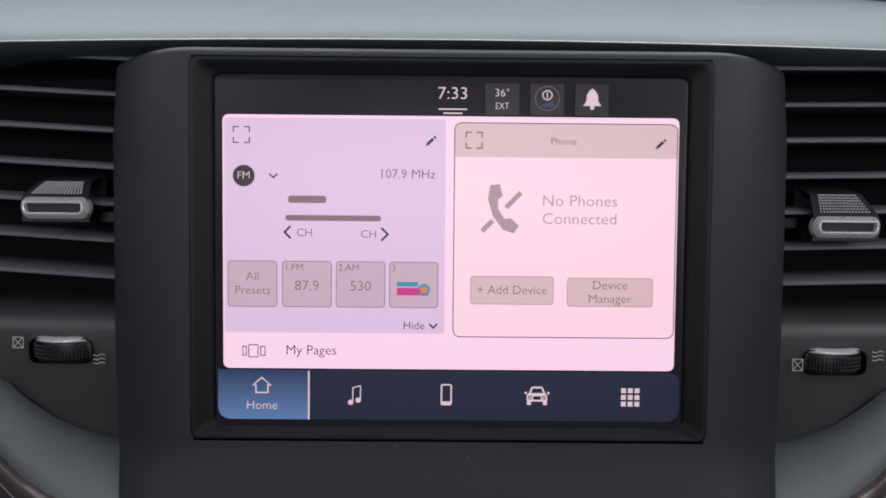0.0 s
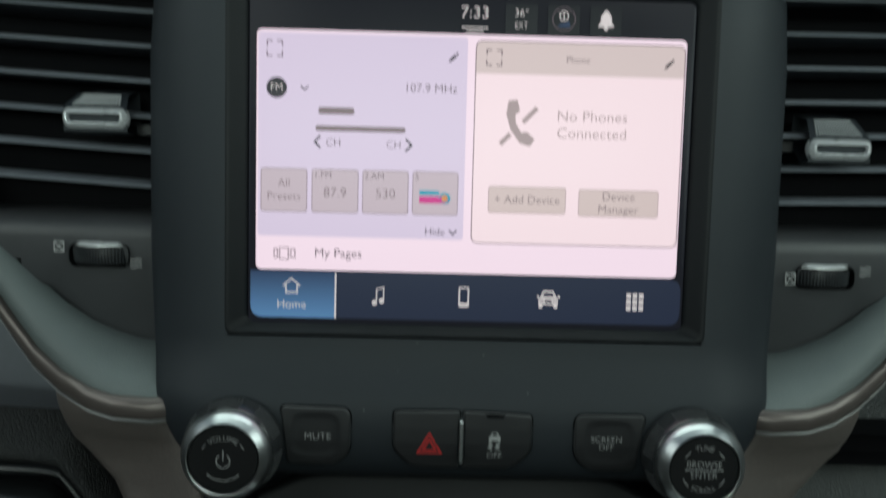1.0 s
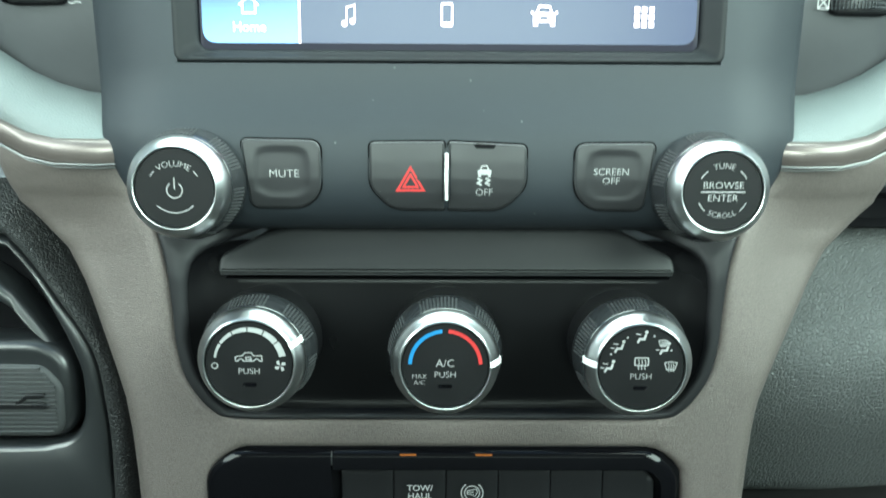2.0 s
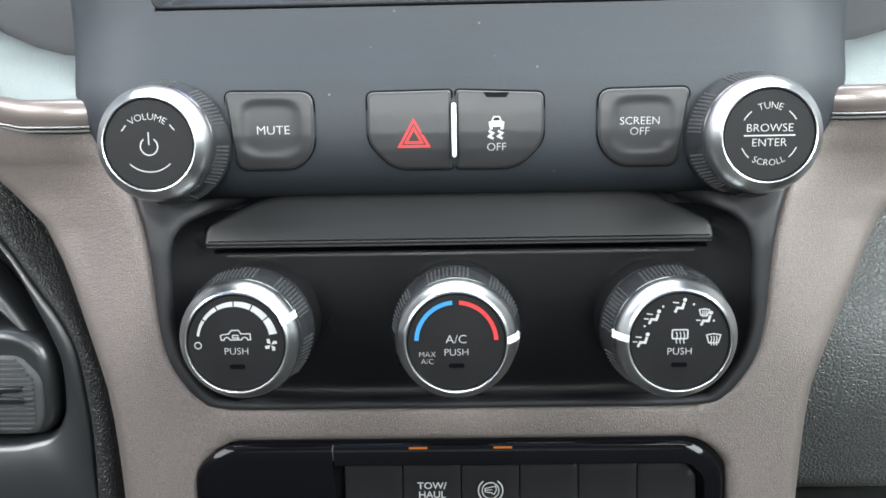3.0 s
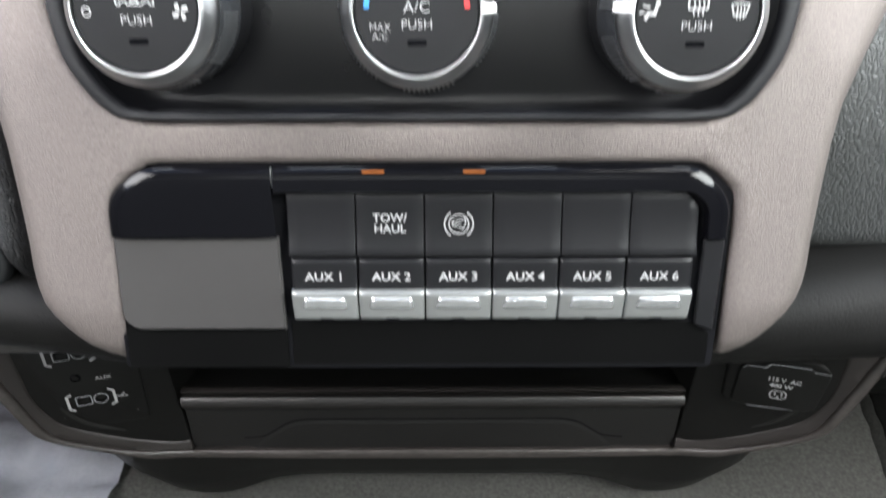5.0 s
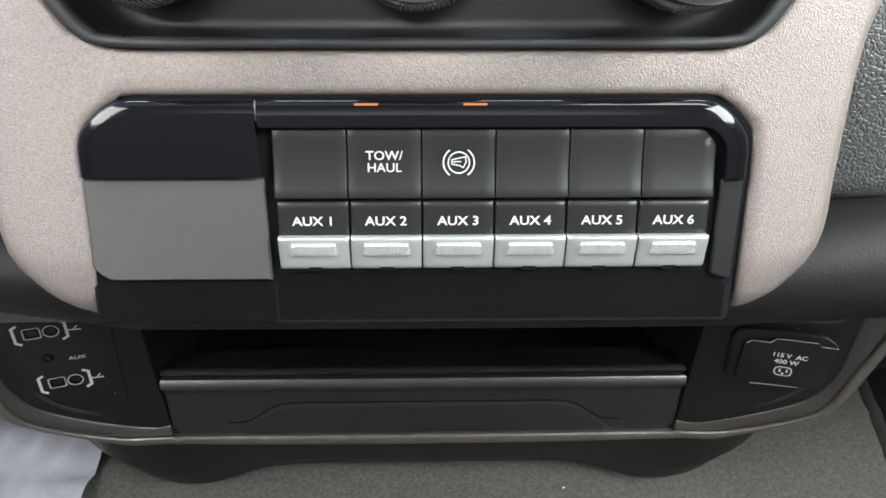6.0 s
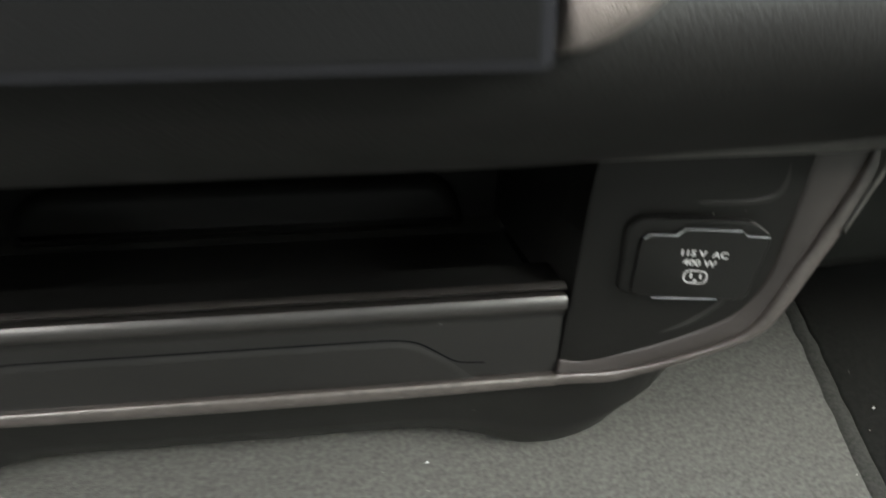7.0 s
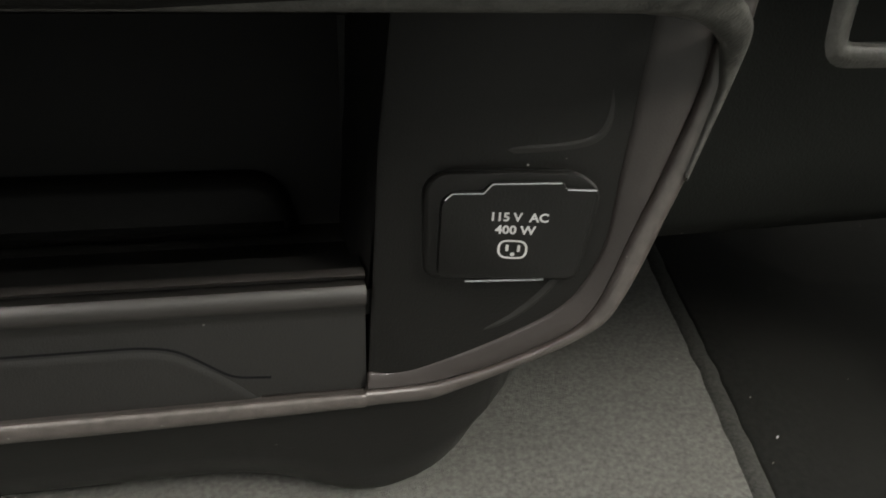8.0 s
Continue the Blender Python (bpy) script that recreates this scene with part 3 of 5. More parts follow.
lit("profile_mark", join(stroke(ring_of(34.8, 58.0, 1.7, 16), 0.4, Y3, True), stroke([(34.8, 57.0), (34.8, 59.0)], 0.4, Y3)), DISPLAY_WHITE, screen)
lit("profile_figure", flat([(32.4, 53.8), (37.4, 53.8), (36.8, 55.9), (35.4, 55.2), (33.4, 54.8)], Y3), DISPLAY_BLUE, screen)
lit("bell_icon", join(flat([(47.9, 54.2), (54.5, 54.2), (53.4, 55.8), (53.2, 58.2), (52.2, 59.8), (51.2, 60.6), (50.2, 59.8), (49.2, 58.2), (49.0, 55.8)], Y3),
                       flat(ring_of(51.2, 53.6, 0.8, 12), Y3)), DISPLAY_WHITE, screen)
lit("home_icon", stroke([(-72.4, -51.2), (-69.2, -48.4), (-66.0, -51.2), (-67.0, -51.2), (-67.0, -54.0), (-71.4, -54.0), (-71.4, -51.2)], 0.5, Y4, True), DISPLAY_WHITE, screen)
lit("home_text", words("Home", -69.2, -58.8, Y4, 3.2), DISPLAY_WHITE, screen)
lit("music_icon", join(flat(ring_of(-36.4, -57.4, 1.0, 14), Y4), flat(ring_of(-33.6, -56.6, 1.0, 14), Y4), stroke([(-35.6, -57.4), (-35.6, -52.0), (-32.8, -51.2), (-32.8, -56.6)], 0.4, Y4)), DISPLAY_WHITE, screen)
lit("phone_icon", join(stroke(rect(-2.8, 0.8, -58.0, -50.6, 0.5, 2), 0.55, Y4, True), flat(rect(-2.6, 0.6, -57.9, -56.8), Y4)), DISPLAY_WHITE, screen)
lit("car_icon", join(flat(fillet([(28.8, -56.6), (36.4, -56.6), (36.4, -54.2), (35.6, -53.4), (34.6, -51.0), (30.6, -51.0), (29.6, -53.4), (28.8, -54.2)], 0.4, 2), Y4),
                      flat(rect(28.9, 30.4, -57.9, -56.5), Y4), flat(rect(34.8, 36.3, -57.9, -56.5), Y4), flat(rect(28.0, 28.9, -53.8, -53.0), Y4), flat(rect(36.3, 37.2, -53.8, -53.0), Y4)), DISPLAY_WHITE, screen)
lit("car_icon_glass", join(flat([(30.3, -53.4), (34.9, -53.4), (34.2, -51.7), (31.0, -51.7)], Y4 - 0.1), flat(rect(31.2, 34.0, -55.9, -54.6), Y4 - 0.1), stroke(ring_of(30.0, -55.1, 0.6, 10), 0.3, Y4 - 0.1, True),
                            stroke(ring_of(35.2, -55.1, 0.6, 10), 0.3, Y4 - 0.1, True)), DISPLAY_NAVY, screen)
lit("apps_icon", join(*[flat(rect(63.8 + 2.5 * i, 65.6 + 2.5 * i, -58.2 + 2.5 * j, -56.4 + 2.5 * j), Y4) for i in range(3) for j in range(3)]), DISPLAY_WHITE, screen)

# ---- buttons under the screen ----
BY = -11.2


def rolled(x, z):
    """How far the bezel's face has rolled back at a height."""
    return max(0, curve_value(FACE, z) - BY)


def print_y(d=0.0):
    """The depth of printing on a button, d behind its usual place."""
    return lambda x, z: BY - 1.3 + d + rolled(x, z)


def dish(outline, deep):
    """A button's face with a soft-cornered square scoop in its middle."""
    fine = []
    for (ax, az), (bx, bz) in zip(outline, outline[1:] + outline[:1]):
        n = max(1, int(math.hypot(bx - ax, bz - az) / 0.9))
        fine += [(ax + (bx - ax) * k / n, az + (bz - az) * k / n) for k in range(n)]
    xs, zs = [p[0] for p in fine], [p[1] for p in fine]
    mx, mz = (min(xs) + max(xs)) / 2, (min(zs) + max(zs)) / 2 + 0.6
    wide, high = (max(xs) - min(xs)) * 0.36, (max(zs) - min(zs)) * 0.37
    points, faces, m = [], [], len(fine)
    rim = inset(fine, 0.75)
    for share, f, y in ((0, 1.0, 0), (0.5, 1.0, 0), (1, 1.06, 0.0), (1, 1.0, 0.10), (1, 0.93, 0.34), (1, 0.86, 0.64), (1, 0.78, 0.86), (1, 0.66, 0.96), (1, 0.4, 1.0), (1, 0.1, 1.0)):
        for x, z in rim:
            u, v = x - mx, z - mz
            far = math.hypot(u, v)
            reach = (abs(u / far / wide) ** 4 + abs(v / far / high) ** 4) ** -0.25 * f / far
            q = 1 + (reach - 1) * share
            points.append((mx + u * q, BY - 1.12 + deep * y + rolled(x, mz + v * q), mz + v * q))
    for k in range(9):
        faces += [(k * m + i, k * m + (i + 1) % m, k * m + m + (i + 1) % m, k * m + m + i) for i in range(m)]
    return points, faces + [tuple(range(9 * m, 10 * m))]


CAP = material("button_cap_black", (0.022, 0.022, 0.024), 0.42, grain=(3000, 0.05), mottle=(25, 0.08), spec=0.4)


def push_button(name, outline, label, marks, dished=0.06):
    b = thing(name, (sum(p[0] for p in outline) / len(outline), BY, min(p[1] for p in outline)), label, "button", "buttons under the screen")
    part("gap", slab(inset(outline, -0.6), [(0, BY + 1), (0, BY - 0.25)], sink=rolled), GAP, b)
    part("cap", slab(outline, [(0, BY + 1), (0, BY - 0.7), (0.3, BY - 1.0), (0.8, BY - 1.1)], cap=False, sink=rolled), CAP, b)
    # Paler ring that paints the thin highlight along the cap's edge.
    part("edge_line", slab(outline, [(0.05, BY - 0.80), (0.28, BY - 1.04)], cap=False, sink=rolled), SEAM, b, "thin grey edge, a highlight put into the colour")
    part("scoop", dish(outline, dished), CAP, b, sharp=80)
    for shape, mat in marks:
        part("marking", shape, mat, b)
    return b


push_button("mute_button", fillet([(-71, -96.5), (-44, -97), (-44, -114.5), (-50, -120.4), (-68.4, -120.4)], [2.5, 4, 5, 5, 3]),
            "black mute button with white lettering", [(words("MUTE", -56.6, -108.4, print_y(0.72), 2.6, 1.08), PRINT)], 0.8)
push_button("screen_off_button", fillet([(70.5, -97.5), (43, -97.8), (43, -114.5), (49.5, -121), (67.4, -121)], [2.5, 4, 5, 5, 3]),
            "black screen-off button with white lettering", [(words("SCREEN\nOFF", 55.6, -109.0, print_y(0.72), 2.3, 1.05), PRINT)], 0.8)
tri = lambda s: [(-13.3 + s * 5.2 * math.sin(radians(a)), -111.3 + s * 5.2 * math.cos(radians(a))) for a in (0, 120, 240)]
push_button("hazard_button", fillet([(-27.3, -97.5), (-1.8, -97.2), (-1.8, -121), (-20, -121), (-27.3, -112.5)], [2, 1.0, 1.0, 5, 3]),
            "black hazard warning button with red triangles", [(stroke(tri(1.0), 0.75, print_y(), True), RED_PRINT), (stroke(tri(0.55), 0.7, print_y(), True), RED_PRINT)])
wiggle = lambda x: [(x, -109.6), (x + 1.3, -110.3), (x + 0.1, -111.3), (x + 1.5, -112.0)]
push_button("traction_button", fillet([(-0.2, -97.2), (26.3, -98.3), (26.3, -112.8), (18.5, -121.2), (-0.2, -121)], [1.0, 2, 3, 5, 1.0]),
            "black traction control button with skidding car symbol",
            [(flat([(9.8, -108.4), (14.2, -108.4), (14.4, -106.9), (13.6, -106.6), (13.0, -105.2), (11.0, -105.2), (10.4, -106.6), (9.6, -106.9)], print_y()), PRINT),
             (flat([(10.9, -106.5), (13.1, -106.5), (12.7, -105.6), (11.3, -105.6)], print_y(-0.06)), GAP), (join(flat(rect(9.9, 10.8, -109.2, -108.3), print_y()), flat(rect(13.2, 14.1, -109.2, -108.3), print_y())), PRINT),
             (join(stroke(wiggle(9.6), 0.7, print_y()), stroke(wiggle(12.4), 0.7, print_y())), PRINT), (words("OFF", 12.0, -114.6, print_y(), 2.4, 1.0), PRINT),
             (flat([(8, -97.9), (16, -98.1), (15, -99.6), (9, -99.5)], print_y()), GAP)])
solid("chrome_divider", slab(rect(-1.9, -0.1, -117.5, -101, 0.8), [(0, BY + 1), (0, BY - 1.6), (0.3, BY - 2.0)], close_back=True), CHROME,
      "thin upright chrome strip between the buttons", "trim", at=(-1, BY, -117.5))


# ---- turning knobs ----
def knob(name, cx, cz, face, r, base, label, marks, pointer=None, foot=None):
    """A knob about the y axis: face depth, radius of its black cap, depth of its base; marks are (shape, material)."""
    k = thing(name, (cx, base, cz), label, "knob", "knobs of the centre stack")
    wide = r * (1.275 if r < 14 else 1.225)
    foot = foot or wide * (1.145 if r < 14 else 1.13)
    back = face + (17.0 if r < 14 else 18.0)
    part("base_ring", lathe([(foot * 0.97, base + 2), (foot * 0.95, back + 2.0), (foot * 0.96, back + 0.6), (foot * 0.9, back)], cx, cz), BLACK_SMOOTH, k)
    part("skirt", lathe([(foot * 0.93, back + 1.2), (foot * 0.985, back + 0.6), (foot * 1.0, back - 0.4), (foot * 0.99, back - 2.0), (wide * 1.025, face + 6.6), (wide * 0.99, face + 5.9), (wide * 0.9, face + 5.4)], cx, cz), SKIRT, k, "smoked grey skirt")
    ridges = []
    for i in range(96):
        if i % 16 in (0, 1, 2, 3, 4):
            continue
        a = 2 * math.pi * i / 96
        for (r0, y0), (r1, y1) in (((foot * 0.978, back - 3.0), (wide * 1.02, face + 7.2)),):
            c, s = math.cos(a), math.sin(a)
            tx, tz = -s * 0.4, c * 0.4
            quad = [(cx + (r0 + d) * c + q * tx, y0, cz + (r0 + d) * s + q * tz) for d, q in ((-0.3, -1), (0.35, -0.5), (0.35, 0.5), (-0.3, 1))]
            quad += [(cx + (r1 + d) * c + q * tx, y1, cz + (r1 + d) * s + q * tz) for d, q in ((-0.3, -1), (0.35, -0.5), (0.35, 0.5), (-0.3, 1))]
            ridges.append((quad, [(0, 1, 5, 4), (1, 2, 6, 5), (2, 3, 7, 6), (0, 3, 2, 1), (4, 5, 6, 7)]))
    tagged(part("knurling", join(*ridges), KNURL, k), "fine grip ridges", kind="stuff")
    part("chrome_ring", lathe([(wide * 0.97, face + 6.2), (wide * 1.005, face + 5.7), (wide * 1.02, face + 4.9), (wide * 1.015, face + 4.0), (wide * 0.99, face + 3.0), (wide * 0.955, face + 2.0), (wide * 0.91, face + 1.0), (r * 1.09, face + 0.2), (r * 1.065, face - 0.3), (r * 1.035, face - 0.6),
                               (r * 1.01, face - 0.5), (r * 1.0, face + 0.4), (r * 0.99, face + 1.2)], cx, cz), CHROME, k, "satin chrome ring", sharp=45)
    part("cap", lathe([(r * 0.99, face + 1.2), (r * 0.985, face + 0.25), (r * 0.965, face), (r * 0.5, face - 0.02)], cx, cz), KNOB_FACE, k, "matte black face")
    for shape, mat in marks(cx, cz, r, face - 0.2):
        part("marking", shape, mat, k)
    if pointer is not None:
        c, s = math.cos(radians(pointer)), math.sin(radians(pointer))
        edge = [(r * 1.02, face - 0.5), (r * 1.10, face - 0.1), (wide * 1.01, face + 3.2), (wide * 1.05, face + 5.2), (wide * 0.97, face + 6.5)]
        rows = [[(cx + rr * c - q * s, y, cz + rr * s + q * c) for q in (-1.1, -0.9, 0.9, 1.1)] for rr, y in edge]
        part("pointer", sheet([[(x, y - (0.5 if 0 < j < 3 else -0.6), z) for j, (x, y, z) in enumerate(row)] for row in rows]), POINTER, k, "white pointer")
    return k


def volume_marks(x, z, r, y):
    return [(words("VOLUME", 0, 0, y, 1.9, 1.05, -0.045, bow=(x, z - 1.2, 9.0)), PRINT),
            (stroke([(x - 7.6, z + 3.9), (x - 6.3, z + 5.5)], 0.26, y), PRINT), (stroke([(x + 7.6, z + 3.9), (x + 6.3, z + 5.5)], 0.26, y), PRINT),
            (arc(x, z - 0.6, 2.5, 0.32, -235, 55, y), PRINT), (stroke([(x, z - 0.2), (x, z + 3.4)], 0.32, y), PRINT),
            (arc(x, z + 0.5, 8.4, 0.28, 226, 314, y), PRINT)]


def tune_marks(x, z, r, y):
    return [(words("TUNE", 0, 0, y, 1.9, 1.0, -0.045, bow=(x, z - 1.0, 9.2)), PRINT), (words("SCROLL", 0, 0, y, 1.8, 1.0, -0.045, bow=(x, z + 1.2, -9.0)), PRINT),
            (words("BROWSE", x, z + 1.9, y, 2.2, 1.05), PRINT), (words("ENTER", x, z - 2.2, y, 2.2, 1.05), PRINT),
            (flat(rect(x - 7.2, x + 7.2, z - 0.3, z + 0.05), y), PRINT),
            (arc(x, z, 8.4, 0.26, 128, 150, y), PRINT), (arc(x, z, 8.4, 0.26, 30, 52, y), PRINT),
            (arc(x, z, 8.4, 0.26, 205, 228, y), PRINT), (arc(x, z, 8.4, 0.26, 312, 335, y), PRINT)]


def lamp_slot(x, z, y):
    rim = rect(x - 2.4, x + 2.4, z - 0.75, z + 0.75, 0.7, 3)
    return (join(slab(rim, [(0, y + 0.25), (0.1, y - 0.1), (0.35, y - 0.1), (0.5, y + 0.12)])), PIANO)


def fan_marks(x, z, r, y):
    out = []
    for i in range(6):
        a0, a1 = 171 - 27 * i, 171 - 27 * i - 25
        out.append((arc(x, z + 0.5, 11.6, 0.7 + 0.28 * i, a0, a1, y, 6, 0.98 + 0.28 * i), PRINT))
    out.append((stroke(ring_of(x - 11.6, z - 0.6, 1.0, 16), 0.3, y, True), PRINT))
    for a in (20, 110, 200, 290):
        c, s = math.cos(radians(a)), math.sin(radians(a))
        out.append((flat([(x + 10.6 + c * p - s * q, z - 0.6 + s * p + c * q) for p, q in ((0.2, 0), (1.0, 0.9), (2.0, 0.6), (1.9, -0.3), (1.0, -0.1))], y), PRINT))
    body = [(-3.6, -0.9), (-4.4, -0.9), (-4.6, 0.5), (-3.9, 0.8), (-2.2, 1.0), (-1.2, 2.1), (1.0, 2.1), (1.6, 1.0), (4.4, 1.0), (4.5, -0.8), (3.7, -0.9)]
    z += 1.9
    arches = [(x + p + 0.95 * math.cos(radians(a)), z - 1.0 + 0.95 * math.sin(radians(a))) for p in (2.7, -2.7) for a in (10, 50, 90, 130, 170)]
    out += [(stroke([(x + p, z + q) for p, q in body] + arches, 0.32, y, True), PRINT),
            (stroke([(x + 0.9, z + 0.55), (x - 0.9, z + 0.55), (x - 1.0, z - 0.25), (x + 0.7, z - 0.25)], 0.3, y), PRINT), (flat([(x + 0.5, z + 0.25), (x + 0.5, z - 0.75), (x + 1.2, z - 0.25)], y), PRINT)]
    z -= 0.2
    z -= 1.7
    return out + [(words("PUSH", x, z - 2.6, y, 2.1, 1.05), PRINT), lamp_slot(x, z - 7.4, y)]


def temperature_marks(x, z, r, y):
    return [(arc(x, z + 0.3, 12.0, 1.25, 95, 178, y), BLUE_PRINT), (arc(x, z + 0.3, 12.0, 1.25, 85, 2, y), RED_PRINT),
            (words("A/C", x, z + 0.9, y, 2.6, 1.05), PRINT), (words("PUSH", x, z - 3.1, y, 2.1, 1.05), PRINT),
            (words("MAX\nA/C", x - 8.8, z - 4.8, y, 1.6, 1.05), PRINT), lamp_slot(x, z - 7.2, y)]


def mode_marks(x, z, r, y):
    out = []

    def sitter(cx, cz, feet=False, face=False):
        out.append((flat(ring_of(cx + 1.0, cz + 1.9, 0.6, 12), y), PRINT))
        out.append((stroke([(cx + 0.8, cz + 1.1), (cx + 0.3, cz - 0.6), (cx - 1.2, cz - 0.5), (cx - 1.9, cz - 1.9)], 0.75, y), PRINT))
        if face:
            out.append((stroke([(cx - 2.6, cz + 1.2), (cx - 0.8, cz + 1.0)], 0.35, y), PRINT))
        if feet:
            out.append((stroke([(cx - 3.4, cz - 0.3), (cx - 2.0, cz - 0.4)], 0.35, y), PRINT))

    def screen_mark(cx, cz, s):
        out.append((stroke([(cx + s * p, cz + s * q) for p, q in ((-2.1, 1.2), (0, 1.6), (2.1, 1.2), (1.4, -1.2), (-1.4, -1.2))], 0.35, y, True), PRINT))
        for d in (-0.8, 0, 0.8):
            out.append((stroke([(cx + s * d, cz + s * 0.9), (cx + s * (d + 0.25), cz), (cx + s * d, cz - s * 1.0), (cx + s * (d + 0.2), cz - s * 2.0)], 0.28, y), PRINT))

    sitter(x - 10.6, z + 0.4, feet=True, face=True)
    sitter(x - 7.4, z + 7.4, feet=True, face=True)
    sitter(x + 0.2, z + 10.8, face=True)
    sitter(x + 8.0, z + 6.8, feet=True)
    screen_mark(x + 7.0, z + 8.8, 0.7)
    screen_mark(x + 10.0, z + 0.7, 1.0)
    for a in (158, 117, 70, 30):
        out.append((flat(ring_of(x + 11.4 * math.cos(radians(a)), z + 0.6 + 11.4 * math.sin(radians(a)), 0.35, 8), y), PRINT))
    out.append((stroke(rect(x - 2.3, x + 2.3, z + 0.9, z + 3.6, 0.4, 2), 0.4, y, True), PRINT))
    for d in (-1.1, 0, 1.1):
        out.append((stroke([(x + d, z + 3.0), (x + d + 0.3, z + 1.8), (x + d, z + 0.4), (x + d + 0.2, z - 0.6)], 0.28, y), PRINT))
    return out + [(words("PUSH", x, z - 3.1, y, 2.1, 1.05), PRINT), lamp_slot(x, z - 7.2, y)]


knob("volume_knob", -88.3, -111.8, -29, 13.0, -10, "black volume knob with chrome ring and white lettering", volume_marks)
knob("tuning_knob", 87.9, -112.2, -29, 13.0, -10, "black tuning knob with chrome ring and white lettering", tune_marks)
knob("fan_knob", -67.8, -171.8, -25, 15.0, 5.5, "black fan speed knob with chrome ring", fan_marks, 24)
knob("temperature_knob", -1.2, -172.4, -25, 15.0, 5.5, "black temperature knob with blue and red arcs", temperature_marks, 2)
knob("air_mode_knob", 65.6, -172.9, -25, 15.0, 5.5, "black airflow mode knob with white figures", mode_marks, 176)

# ---- climate panel ----
RIM = [((0, -116), (0, -130)), ((60, -116), (60, -130)), ((104, -116), (80, -134)), ((109.5, -124), (88.5, -137.2)), ((106, -134), (93.5, -142)), ((103.4, -145), (95.8, -149)), ((102.2, -158), (96.2, -160)), ((101.4, -172), (96, -173)),
       ((99.5, -183), (93.6, -184)), ((96, -190.5), (89.8, -190.8)), ((89.5, -198.6), (84.5, -196.8)), ((80, -202), (77, -199.2)), ((40, -202.3), (40, -199.6)), ((0, -202.3), (0, -199.6))]
FRAME = material("satin_panel_frame", (0.017, 0.017, 0.019), 0.5, grain=(3000, 0.05), mottle=(25, 0.08), spec=0.3)
climate = thing("climate_panel", (0, 8, -202), "matte black recessed climate control panel", "panel")


def smooth_line(points, steps=5):
    """A Catmull-Rom curve through points."""
    out = []
    for i in range(len(points) - 1):
        a, b, c, d = (Vector(points[max(0, min(len(points) - 1, i + k))]) for k in (-1, 0, 1, 2))
        for k in range(steps):
            t = k / steps
            out.append(tuple(0.5 * (2 * b + (c - a) * t + (2 * a - 5 * b + 4 * c - d) * t * t + (3 * b - a - 3 * c + d) * t ** 3)))
    return out + [tuple(points[-1])]


rim_out, rim_in = smooth_line([o for o, _ in RIM]), smooth_line([i for _, i in RIM])


def frame_half(sign):
    rows = []
    for k, ((ax, az), (bx, bz)) in enumerate(zip(rim_out, rim_in)):
        row, sunk = [], float(np.interp(k / 5, [0, 1, 2, 3, 4, 5], [15, 15, 11, 5, 1.5, 0]))
        for s, y in ((0, 14), (0, 1.6), (0.08, 0.2), (0.22, -0.5), (0.6, -0.6), (0.82, -0.2), (0.94, 0.8), (1.0, 2.4), (1.02, 5.0)):
            row.append((sign * (ax + (bx - ax) * s), y + sunk, az + (bz - az) * s))
        rows.append(row)
    return sheet(rows)


part("panel_frame", join(frame_half(1), frame_half(-1)), FRAME, climate, "flat border with a rounded inner edge", sharp=60)
well_rows = []
side_of_well = [(-z, x) for x, z in rim_in]
WELL_Z = (-134, -137, -140, -143, -146.2, -149.2, -150.6, -153, -157, -162, -168, -175, -181, -185, -189, -192, -194.5, -196.5, -198, -199.2, -199.9)
WELL_X = (-1, -0.985, -0.965, -0.94, -0.91, -0.87, -0.8, -0.5, 0, 0.5, 0.8, 0.87, 0.91, 0.94, 0.965, 0.985, 1)
for z in WELL_Z:
    w = curve_value(side_of_well, -z) if z > -199.2 else 77
    row = []
    for s in WELL_X:
        gap, low = w * (1 - abs(s)), z + 199.9
        row.append((w * s, 7.2 - 5.4 * max(0, 1 - gap / 15) ** 2.0 - 1.2 * max(0, 1 - low / 4) ** 2, z))
    well_rows.append(row)
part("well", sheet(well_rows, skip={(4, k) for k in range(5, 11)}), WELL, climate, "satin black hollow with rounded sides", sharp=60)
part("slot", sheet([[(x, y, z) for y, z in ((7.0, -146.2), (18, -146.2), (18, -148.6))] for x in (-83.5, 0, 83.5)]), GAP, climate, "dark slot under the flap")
part("ledge", sheet([[(x, y, z) for y, z in ((18, -148.6), (8.6, -148.7), (7.5, -149.0), (7.15, -149.8), (7.15, -151)) ] for x in (-83.5, 0, 83.5)]), WELL, climate, "rounded ledge below the slot", sharp=60)
flap = fillet([(-84.2, -145.8), (83.2, -145.8), (82.8, -140.2), (62, -129.5), (-63.5, -129.5), (-83.9, -139.6)], [1.4, 1.4, 3, 9, 9, 3])
lean = lambda x, z: (z + 145) * 0.35
flap_thing = thing("storage_flap", (0, 0, -145), "black plastic flap above the climate knobs", "flap")
part("panel", slab(flap, [(0, 9), (0, 1.2), (0.25, 0.5), (0.8, 0.0), (1.8, -0.2)], close_back=True, sink=lean), FLAP, flap_thing, sharp=30)
part("front_lip", slab(fillet([(-83.6, -146.6), (82.6, -146.6), (82.6, -145.4), (-83.6, -145.4)], 0.5, 3), [(0, 9), (0, 1.0), (0.3, 0.5)], close_back=True), FLAP, flap_thing, "thin rounded front lip", sharp=50)


